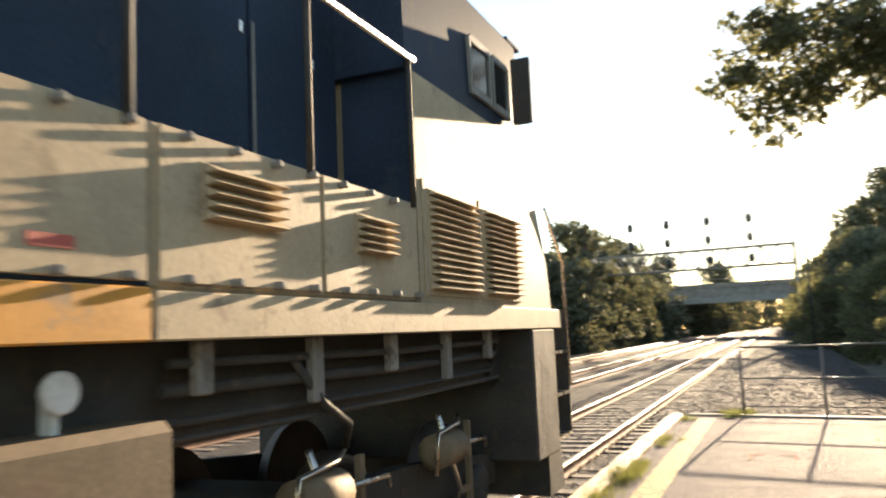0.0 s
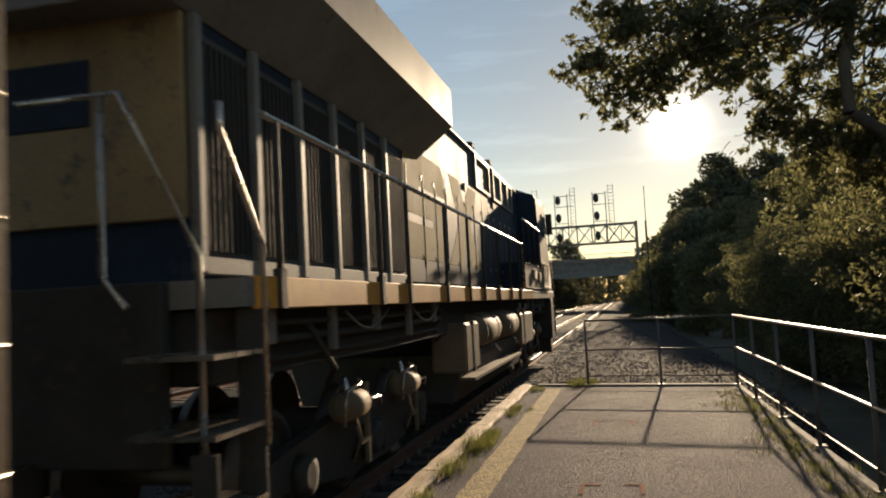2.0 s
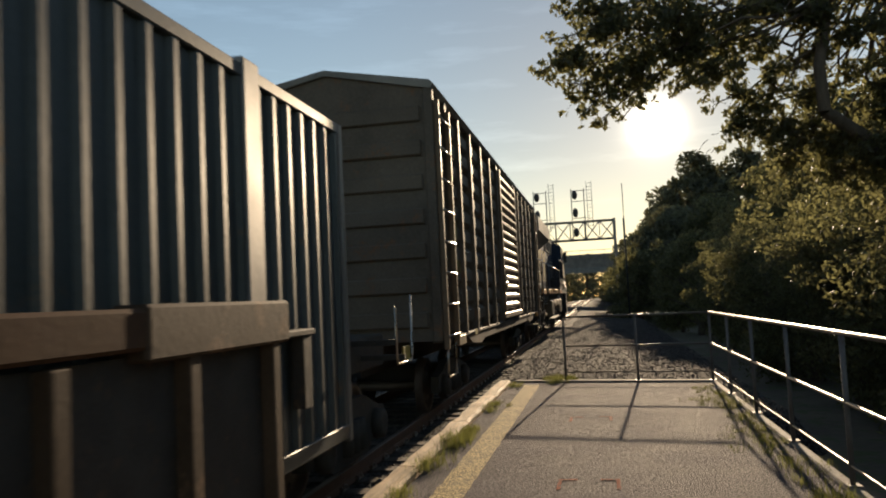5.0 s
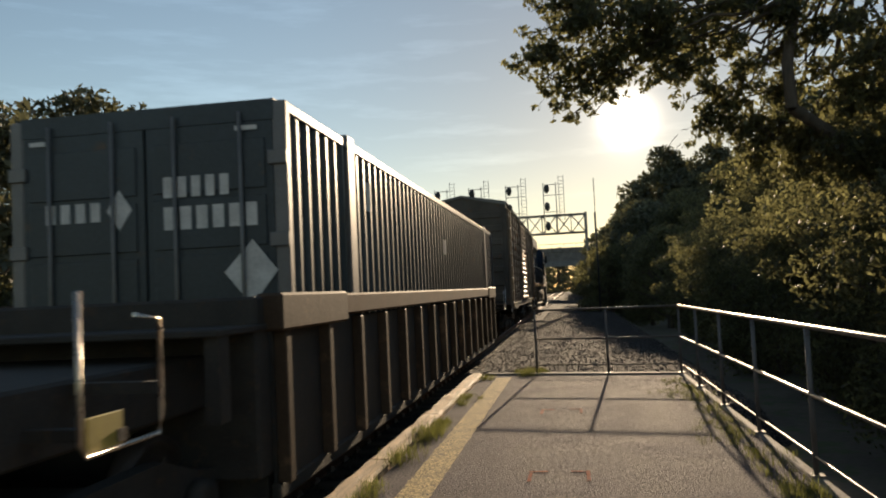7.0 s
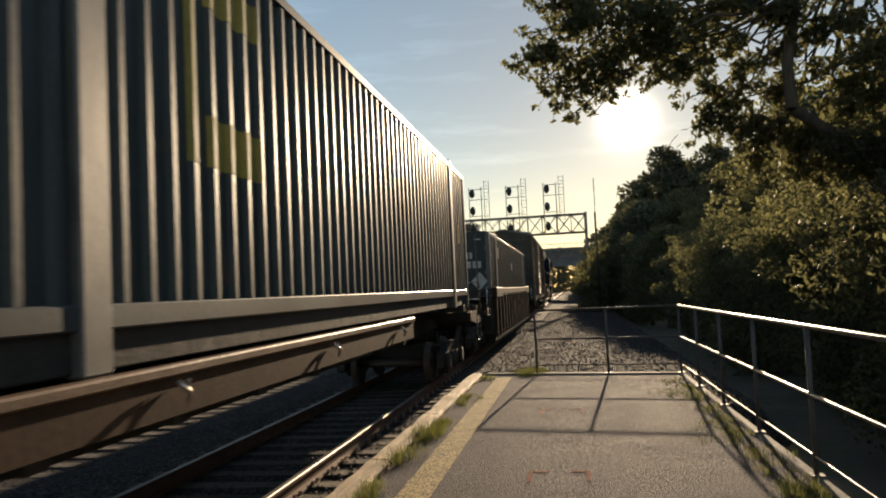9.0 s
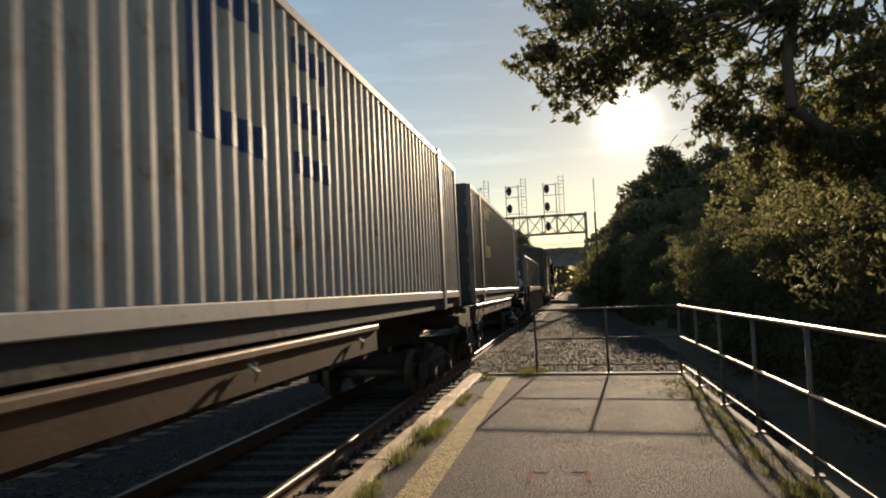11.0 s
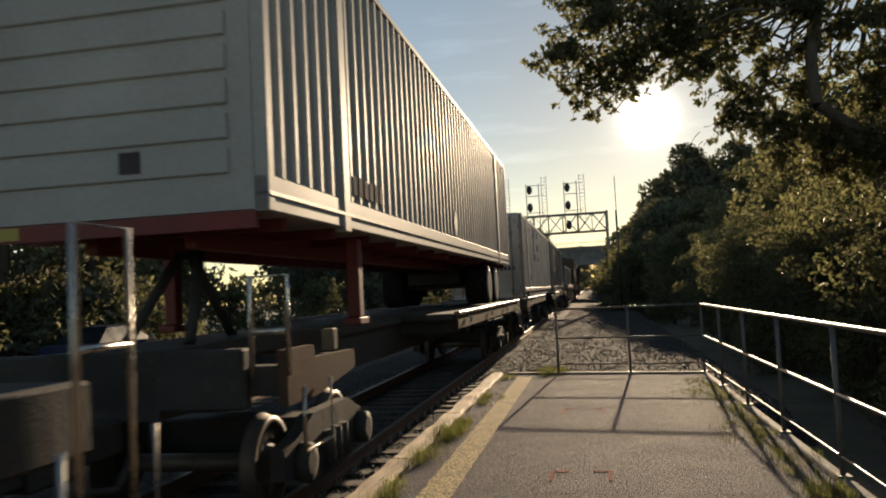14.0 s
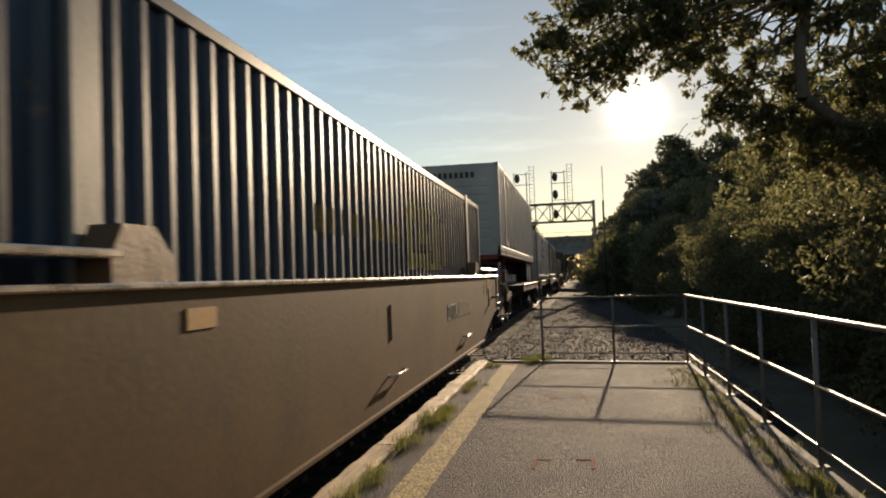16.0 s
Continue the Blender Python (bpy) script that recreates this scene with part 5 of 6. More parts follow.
    # faded emblem shapes and number bars beside the ladder
    for shape, s0, s1 in ((PLAIN_OCTAGON, -29.76, -29.50), (PLAIN_OCTAGON, -29.43, -29.18)):
        part("emblem", prism(bmesh.new(), placed(shape, S(s0), S(s1), H(2.36), H(2.67)), "x", 1.474, 1.478), FADED_YELLOW, car, "faded yellow emblem shape")
    for s0, s1 in ((-29.76, -29.56), (-29.48, -29.34), (-29.31, -29.17), (-29.14, -29.02)):
        part("number_bar", boxes((1.474, 1.478, S(s0), S(s1), H(1.88), H(2.08))), FADED_YELLOW, car, "faded yellow number bar")
    part("centre_sill", boxes((-0.35, 0.35, S(a), S(b), H(0.45), H(0.92))), GRIME, car)
    for s in (a, b):
        e = 1 if s == b else -1
        for j in range(7):
            part("end_rib", boxes((-1.35, 1.35, S(s), S(s) + e * 0.05, H(1.1 + j * 0.47), H(1.32 + j * 0.47)), bev=0.02), BOXCAR, car)
        coupler(car, S(s), e)
    # scuffed pale patches with reflective marks
    for s in (-28.3, -18.0):
        part("reflector", boxes((1.54, 1.545, S(s), S(s + 0.25), H(0.86), H(0.96))), YELLOW, car)
    part("placard", boxes((1.455, 1.475, S(-25.1), S(-24.5), H(1.75), H(2.5)), bev=0.004), DARK_MARK, car, "dark framed data panel")
    for s in (-27.9, -17.2):
        bogie(car, S(s), (-0.88, 0.88), 0.44, 1.25)


def container(label, s_rear, s_front, z0, z1, mat, door_mat, marks, posts=True, pitch=0.28, half=1.30, base=0.0):
    """A long ribbed freight container; its doors stand at the rear."""
    mid = (s_rear + s_front) / 2
    c = rolling("container", label, "container", mid, "containers")
    h = (s_front - s_rear) / 2
    a, b = z0 + UP, z1 + UP
    lo = a + 0.16 + base
    part("inner_shell", boxes((-half + 0.07, half - 0.07, -h + 0.06, h - 0.06, a + 0.02, b - 0.02)), mat, c)
    for k in (-1, 1):
        bm = bmesh.new()
        corrugated(bm, (k * (half - 0.05), -h + 0.1, 0), (k * (half - 0.05), h - 0.1, 0), lo, b - 0.1, pitch, 0.042, (k, 0, 0), 0.62, 0.09)
        part("side_wall", bm, mat, c, "ribbed steel side wall")
        part("bottom_rail", boxes((k * (half - 0.12), k * half, -h + 0.06, h - 0.06, lo - 0.13, lo), bev=0.01), mat, c)
        part("base_plate", boxes((k * (half - 0.12), k * (half - 0.05), -h + 0.06, h - 0.06, a, lo - 0.12), bev=0.01), GRIME, c, "dark recessed base plate")
        part("top_rail", boxes((k * (half - 0.1), k * half, -h + 0.06, h - 0.06, b - 0.1, b), bev=0.01), mat, c)
        for y in (-h, h - 0.1):
            part("corner_post", boxes((k * (half - 0.12), k * (half + 0.005), y, y + 0.1, a, b), bev=0.01), POST_STEEL, c)
        if posts:
            for y in (-h + 1.98, h - 1.98):
                part("lift_post", boxes((k * (half - 0.1), k * (half + 0.012), y - 0.13, y + 0.13, a - 0.02, b + 0.05), bev=0.015), POST_STEEL, c, "wide dull steel lifting post")
    part("roof", boxes((-half + 0.1, half - 0.1, -h + 0.08, h - 0.08, b - 0.04, b - 0.005)), mat, c)
    for y, s in ((-h, -1), (h, 1)):
        part("header", boxes((-half + 0.1, half - 0.1, y, y - s * 0.08, b - 0.16, b + (0.02 if s < 0 else 0))), mat, c)
        part("end_sill", boxes((-half + 0.1, half - 0.1, y, y - s * 0.08, a, a + 0.16)), mat, c)
    bm = corrugated(bmesh.new(), (-half + 0.1, h - 0.03, 0), (half - 0.1, h - 0.03, 0), a + 0.16, b - 0.16, 0.28, 0.03, (0, 1, 0))
    part("front_wall", bm, mat, c)
    # rear doors
    for k in (-1, 1):
        x0, x1 = (0.012, half - 0.12) if k > 0 else (-half + 0.12, -0.012)
        d = part("door", boxes((x0, x1, -h + 0.005, -h + 0.05, a + 0.16, b - 0.16), bev=0.006), door_mat, c, "rear door leaf")
        for j in range(5):
            zz = a + 0.25 + (b - a - 0.5) * j / 5
            part("door_panel", boxes((x0 + 0.07, x1 - 0.07, -h - 0.012, -h + 0.006, zz, zz + (b - a - 0.5) / 5 - 0.06), bev=0.005), door_mat, d)
        for x in (x0 + 0.28, x1 - 0.28):
            part("lock_rod", tubes(0.018, [(x, -h - 0.035, a + 0.05), (x, -h - 0.035, b - 0.08)], n=7), POST_STEEL, d)
            for z in (0.22, 0.9):
                part("keeper", boxes((x - 0.05, x + 0.05, -h - 0.05, -h - 0.005, a + z, a + z + 0.07), bev=0.004), POST_STEEL, d)
        for j in range(4):
            part("hinge", boxes((k * (half - 0.16), k * (half + 0.01), -h - 0.03, -h + 0.01, a + 0.3 + j * 0.7, a + 0.42 + j * 0.7), bev=0.006), POST_STEEL, d)
    marks(c, h, a, b, half)
    return c


def side_bands(c, name, mat, label, half, h, pitch, rects):
    """Painted shapes that follow the crests of the ribs; rects of y0, y1, z0, z1."""
    n = max(1, round((2 * h - 0.2) / pitch))
    step = (2 * h - 0.2) / n
    d, x = 0.042, half - 0.047
    for y0, y1, z0, z1 in rects:
        line = []
        for i in range(n):
            y = -h + 0.1 + i * step
            line += [q for q in ((y, 0), (y + 0.62 * step, 0), (y + 0.71 * step, d), (y + 0.91 * step, d)) if y0 <= q[0] <= y1]
        bm = bmesh.new()
        pairs = [(bm.verts.new((x + e, y, z0)), bm.verts.new((x + e, y, z1))) for y, e in line]
        for p, q in zip(pairs, pairs[1:]):
            bm.faces.new((p[0], q[0], q[1], p[1]))
        if len(pairs) > 1:
            part(name, bm, mat, c, label)
        else:
            bm.free()


def rear_bars(c, name, mat, label, h, *rects):
    for x0, x1, z0, z1 in rects:
        part(name, boxes((x0, x1, -h - 0.018, -h - 0.0125, z0, z1)), mat, c, label)


def marks_umax(c, h, a, b, half):
    y = -h - 0.02
    rear_bars(c, "marking_bar", WHITE_MARK, "pale marking bars", h, *[(-0.95 + 0.145 * i, -0.86 + 0.145 * i, b - 0.95, b - 0.78) for i in range(4)],
              *[(0.18 + 0.13 * i, 0.26 + 0.13 * i, b - 0.78, b - 0.6) for i in range(5)], *[(0.18 + 0.15 * i, 0.28 + 0.15 * i, b - 1.06, b - 0.86) for i in range(6)],
              (0.85, 1.05, b - 0.24, b - 0.20), (-1.1, -0.95, b - 0.24, b - 0.2))
    bm = bmesh.new()
    prism(bm, [(-0.36, b - 0.86), (-0.24, b - 0.68), (-0.12, b - 0.86), (-0.24, b - 1.04)], "y", y + 0.002, y + 0.008)
    part("emblem", bm, WHITE_MARK, c, "pale diamond emblem")
    bm = bmesh.new()
    prism(bm, [(0.72, b - 1.45), (0.98, b - 1.18), (1.2, b - 1.45), (0.96, b - 1.74)], "y", y + 0.002, y + 0.008)
    part("placard", bm, WHITE_MARK, c, "white diamond placard")
    side_bands(c, "side_mark", WHITE_MARK, "small pale side mark", half, h, 0.28, [(-h + 2.6, -h + 2.9, b - 0.7, b - 0.35), (h - 9.0, h - 8.7, b - 1.0, b - 0.72)])


def marks_dark(c, h, a, b, half):
    side_bands(c, "emblem", YELLOW, "worn yellow and green emblem patch", half, h, 0.28,
               [(-h + 2.9, -h + 3.2, b - 1.7, b - 0.3), (-h + 3.2, -h + 4.2, b - 0.6, b - 0.3), (-h + 3.2, -h + 4.2, b - 1.7, b - 1.35), (h - 1.2, h - 0.9, b - 1.6, b - 1.2)])


def marks_white(c, h, a, b, half):
    side_bands(c, "emblem", BLUE_MARK, "faded dark blue emblem shapes", half, h, 0.28,
               [(-h + 5.0, -h + 5.4, b - 1.5, b - 0.25), (-h + 5.4, -h + 6.4, b - 0.5, b - 0.25), (-h + 5.4, -h + 6.4, b - 1.5, b - 1.25),
                (-h + 6.9, -h + 8.0, b - 0.5, b - 0.25), (-h + 6.9, -h + 8.0, b - 1.05, b - 0.8), (-h + 6.9, -h + 8.0, b - 1.5, b - 1.3)])
    side_bands(c, "length_mark", DARK_MARK, "dark side numeral bars", half, h, 0.28, [(-h + 3.0, -h + 3.25, a + 0.6, a + 0.85)])
    y = -h - 0.016
    for shape, x0, x1 in ((PLAIN_OCTAGON, -1.02, -0.76), (PLAIN_OCTAGON, -0.73, -0.49), (PLAIN_GLASS, -0.46, -0.16)):
        part("emblem", prism(bmesh.new(), placed(shape, x0, x1, b - 0.85, b - 0.55), "y", y, y + 0.004), BLUE_MARK, c, "dark blue emblem shape")
    text_part("lettering", "INTERMODAL", 0.17, DARK_MARK, c, pose(-0.6, y, b - 1.0, 90, 0, 0), "dark stencilled word")
    text_part("lettering", "WARNING", 0.16, DARK_MARK, c, pose(-0.6, y, b - 1.72, 90, 0, 0), "dark stencilled word")
    text_part("lettering", "HIGH CUBE", 0.15, DARK_MARK, c, pose(-0.62, y, b - 1.92, 90, 0, 0), "dark stencilled word")
    rear_bars(c, "marking_bar", DARK_MARK, "dark marking bars", h, *[(0.18 + 0.1 * i, 0.25 + 0.1 * i, b - 1.75, b - 1.62) for i in range(4)], *[(0.18 + 0.14 * i, 0.28 + 0.14 * i, b - 1.98, b - 1.84) for i in range(6)])


def side_shape(c, name, mat, label, half, h, pitch, y0, y1, z0, z1, inside):
    """A painted plain shape that follows the ribs; inside(u, v) on a unit square tells where the paint lies."""
    n = max(1, round((2 * h - 0.2) / pitch))
    step = (2 * h - 0.2) / n
    x = half - 0.047

    def out(y):
        u = ((y + h - 0.1) / step) % 1.0
        return x + 0.042 * min(max((u - 0.62) / 0.09, 0), 1) * min(max((1 - u) / 0.09, 0), 1)
    ny, nz = max(4, round((y1 - y0) / 0.03)), 32
    bm = bmesh.new()
    grid = {}

    def corner(i, j):
        if (i, j) not in grid:
            y = y0 + (y1 - y0) * i / ny
            grid[i, j] = bm.verts.new((out(y), y, z0 + (z1 - z0) * j / nz))
        return grid[i, j]
    for i in range(ny):
        for j in range(nz):
            if inside((i + 0.5) / ny, (j + 0.5) / nz):
                bm.faces.new((corner(i, j), corner(i + 1, j), corner(i + 1, j + 1), corner(i, j + 1)))
    part(name, bm, mat, c, label)


def notched(u, v):
    """A rounded block with a notch in each side."""
    round_corner = max(abs(u - 0.5) - 0.28, 0) ** 2 + max(abs(v - 0.5) - 0.30, 0) ** 2 < 0.05
    return round_corner and not (u > 0.5 and 0.60 < v < 0.74) and not (u < 0.5 and 0.26 < v < 0.40)


def ringed(u, v):
    """A rounded block with an open core."""
    return max(abs(u - 0.5) - 0.22, 0) ** 2 + max(abs(v - 0.5) - 0.22, 0) ** 2 < 0.078 and (abs(u - 0.6) > 0.22 or abs(v - 0.5) > 0.26)


def hourglass(u, v):
    return abs(u - 0.5) < 0.15 + 0.80 * max(abs(v - 0.5) - 0.06, 0)


def marks_blue(c, h, a, b, half):
    for y0, y1, shape in ((h - 7.95, h - 7.0, ringed), (h - 6.95, h - 6.13, notched), (h - 6.11, h - 5.14, hourglass)):
        side_shape(c, "emblem", YELLOW, "large yellow emblem shape on dark blue ribs", half, h, 0.28, y0, y1, b - 1.58, b - 0.6, shape)
    side_bands(c, "lettering_bar", YELLOW, "yellow lettering bars", half, h, 0.28, [(h - 7.9 + 0.28 * i, h - 7.72 + 0.28 * i, b - 1.74, b - 1.65) for i in range(10)])
    side_bands(c, "side_mark", FADED_YELLOW, "faded yellow upright bar", half, h, 0.28, [(h - 4.95, h - 4.7, b - 1.5, b - 0.75)])
    side_bands(c, "lettering_bar", FADED_YELLOW, "faded yellow lettering bars", half, h, 0.28, [(h - 8.6 - 0.4 * i, h - 8.35 - 0.4 * i, b - 1.25, b - 1.0) for i in range(9)])


def well_car(label, s_rear, s_front, side, mat, ribs, top=1.50):
    """A container well car; side is the stretch of the well's side walls."""
    mid = (s_rear + s_front) / 2
    car = rolling("well_car", label, "railcar", mid, "well cars")

    def S(s):
        return s - mid

    def H(z):
        return z + UP
    X, (r, f) = 1.53, side
    for k in (-1, 1):
        if ribs:
            part("top_chord", boxes((k * (X - 0.16), k * X, S(r), S(f), H(top - 0.20), H(top)), bev=0.02), END_BROWN, car, "dusty top chord")
            part("side_sheet", boxes((k * (X - 0.13), k * (X - 0.11), S(r), S(f), H(0.12), H(top - 0.23))), GRIME, car)
            n = round((f - r) / 1.08)
            for j in range(n + 1):
                y = r + 0.08 + (f - r - 0.16) * j / n
                part("stake", boxes((k * (X - 0.11), k * (X - 0.01), S(y) - 0.055, S(y) + 0.055, H(0.12), H(top - 0.23)), bev=0.008), mat, car, "upright side stake")
            part("bottom_chord", boxes((k * (X - 0.16), k * (X - 0.085), S(r), S(f), H(0.0), H(0.12)), bev=0.015), GRIME, car)
            for y in (r - 0.1, f - 1.6):
                part("end_cap", boxes((k * (X - 0.2), k * (X + 0.015), S(y), S(y + 1.7), H(top - 0.26), H(top + 0.02)), bev=0.02), mat, car)
        else:
            bm = bmesh.new()
            prism(bm, [(S(r), H(0.45)), (S(r + 1.6), H(0.12)), (S(f - 1.6), H(0.12)), (S(f), H(0.45)), (S(f + 1.5), H(0.72)), (S(f + 1.5), H(top)), (S(r - 1.5), H(top)), (S(r - 1.5), H(0.72))], "x", k * (X - 0.14), k * X)
            part("side_wall", bm, mat, car, "dusty tan plate side wall")
            bm = bmesh.new()
            prism(bm, [(S(f + 1.5), H(0.72)), (S(f + 2.05), H(0.80)), (S(f + 2.05), H(top - 0.03)), (S(f + 1.99), H(top)), (S(f + 1.5), H(top))], "x", k * (X - 0.14), k * X)
            part("end_panel", bm, mat, car, "dusty tan end panel")
            part("panel_frame", boxes((k * X, k * (X + 0.02), S(f + 1.36), S(f + 1.39), H(0.72), H(top)), (k * X, k * (X + 0.02), S(f + 2.02), S(f + 2.05), H(0.82), H(top - 0.04)),
                                      (k * X, k * (X + 0.02), S(f + 1.39), S(f + 2.02), H(0.78), H(0.81)), bev=0.006), POST_STEEL, car, "worn steel edge of the end panel")
            part("top_flange", boxes((k * (X - 0.16), k * (X + 0.03), S(r - 1.5), S(f + 1.5), H(top), H(top + 0.035)), bev=0.01), CHROME, car)
            part("bottom_flange", boxes((k * (X - 0.16), k * (X + 0.04), S(r + 1.6), S(f - 1.6), H(0.09), H(0.12))), mat, car)
            for y in (f - 0.4, r + 7.0, r + 0.5):
                part("weld_strip", boxes((k * X, k * (X + 0.012), S(y), S(y) + 0.02, H(0.8), H(1.2))), DARK_MARK, car)
            for y in (f - 4.6, f - 10.2, r + 1.0):
                part("grab_iron", tubes(0.014, [(k * X, S(y), H(0.42)), (k * (X + 0.06), S(y), H(0.42)), (k * (X + 0.06), S(y + 0.7), H(0.42)), (k * X, S(y + 0.7), H(0.42))]), CHROME, car)
    part("well_floor", boxes((-1.35, 1.35, S(r), S(f), H(0.02), H(0.20))), GRIME, car)
    for e, y0, y1 in ((1, f, s_front), (-1, r, s_rear)):
        part("end_platform", boxes((-1.0, 1.0, S(y0), S(y1), H(0.72), H(1.1)), (-1.4, 1.4, S(y0), S(y0 + e * 0.25), H(0.2), H(top)), bev=0.02), GRIME, car)
        zt = top - 0.25 if ribs else top + 0.1
        part("end_deck", boxes((-1.42, 1.42, S(y0), S(y0 + e * (0.9 if ribs else 1.3)), H(zt), H(zt + 0.05)), bev=0.01), GRIME, car)
        for k in (-1, 1):
            part("deck_support", boxes((k * 1.3, k * 1.4, S(y0 + e * 0.7), S(y0 + e * 0.85), H(0.7), H(zt))), GRIME, car)
            bm = tubes(0.018, [(k * 1.45, S(y1 - e * 0.75), H(0.55)), (k * 1.45, S(y1 - e * 0.75), H(1.85)), (k * 1.45, S(y1 - e * 0.35), H(1.85)), (k * 1.45, S(y1 - e * 0.35), H(0.55))],
                       [(k * 1.45, S(y1 - e * 0.75), H(1.3)), (k * 1.45, S(y1 - e * 0.35), H(1.3))])
            if ribs:
                bm.free()
                bm = tubes(0.013, [(k * 1.5, S(y1 - e * 0.57), H(1.55)), (k * 1.5, S(y1 - e * 0.57), H(0.88)), (k * 1.5, S(y1 - e * 0.62), H(0.82)), (k * 1.5, S(y1 - e * 1.22), H(0.82)), (k * 1.5, S(y1 - e * 1.25), H(0.9)), (k * 1.5, S(y1 - e * 1.25), H(1.40)), (k * 1.45, S(y1 - e * 1.1), H(1.43))])
            part("grab_frame", bm, CHROME, car, "bright tubular grab frame")
            if ribs:
                for d, z in ((0.9, 0.84), (1.25, 1.02)):
                    part("frame_bracket", boxes((k * 0.99, k * 1.5, S(y1 - e * d) - 0.035, S(y1 - e * d) + 0.035, H(z), H(z + 0.06))), GRIME, car)
                part("yellow_plate", boxes((k * 1.47, k * 1.49, S(y1 - e * 0.64), S(y1 - e * 0.92), H(0.825), H(0.985)), bev=0.004), YELLOW, car, "yellow sill plate")
                continue
            part("stirrup", tubes(0.018, [(k * 1.48, S(y1 - e * 0.2), H(0.9)), (k * 1.48, S(y1 - e * 0.2), H(0.3)), (k * 1.48, S(y1 - e * 0.9), H(0.3)), (k * 1.48, S(y1 - e * 0.9), H(0.9))]), CHROME, car)
        if not ribs:
            part("reflector", boxes((1.42, 1.43, S(y0 + e * 0.5), S(y0 + e * 0.75), H(0.55), H(0.7))), YELLOW, car)
        bogie(car, S(y1 - e * 1.55), (-0.88, 0.88), 0.46, 1.25)
        coupler(car, S(y1), e)
        # guide that holds the box
        bm = bmesh.new()
        yy = y0 - e * 2.05
        prism(bm, [(S(yy - 0.3), H(top)), (S(yy + 0.3), H(top)), (S(yy + 0.27), H(top + 0.16)), (S(yy + 0.08), H(top + 0.32)), (S(yy - 0.2), H(top + 0.32)), (S(yy - 0.3), H(top + 0.16))], "x", X - 0.2, X - 0.02)
        if not ribs:
            part("side_plate", boxes((X - 0.2, X + 0.04, S(y0 - e * 1.75), S(y0 + e * 1.3), H(top + 0.15), H(top + 0.19)), bev=0.008), CHROME, car, "bright worn edge plate")
        if not ribs:
            part("guide", bm, DECK_EDGE, car, "rusty container guide bracket")
        else:
            bm.free()
    if not ribs:
        text_part("lettering", "DTTX", 0.36, WHITE_MARK, car, pose(X + 0.004, S(f - 5.65), H(0.91), 90, 0, 90), "worn white stencilled letters", squeeze=1.0)
        for i in range(6):
            part("number_bar", boxes((X + 0.001, X + 0.005, S(f - 4.95 + 0.26 * i), S(f - 4.76 + 0.26 * i), H(0.80), H(1.03))), NUMBER_PAINT, car, "faded number bar")
        for y0, y1, z0, z1 in ((r + 2.4, r + 2.75, 1.24, 1.36), (f + 1.05, f + 1.22, 0.76, 0.98), (f - 0.64, f - 0.17, 1.20, 1.42)):
            part("label_panel", boxes((X + 0.001, X + 0.006, S(y0), S(y1), H(z0), H(z1))), GOLD, car, "yellow label panel")
        for y in (f - 1.22, f - 0.74, f + 0.62):
            part("reflector_strip", boxes((X + 0.001, X + 0.006, S(y), S(y + 0.05), H(1.08), H(1.34))), NUMBER_PAINT, car, "pale reflective strip")
        part("brake_lever", tubes(0.026, [(X, S(f + 0.25), H(0.98)), (X + 0.10, S(f + 0.27), H(0.98)), (X + 0.12, S(f + 0.36), H(1.0)), (X + 0.12, S(f + 0.52), H(1.03))]), GRIME, car)
    return car


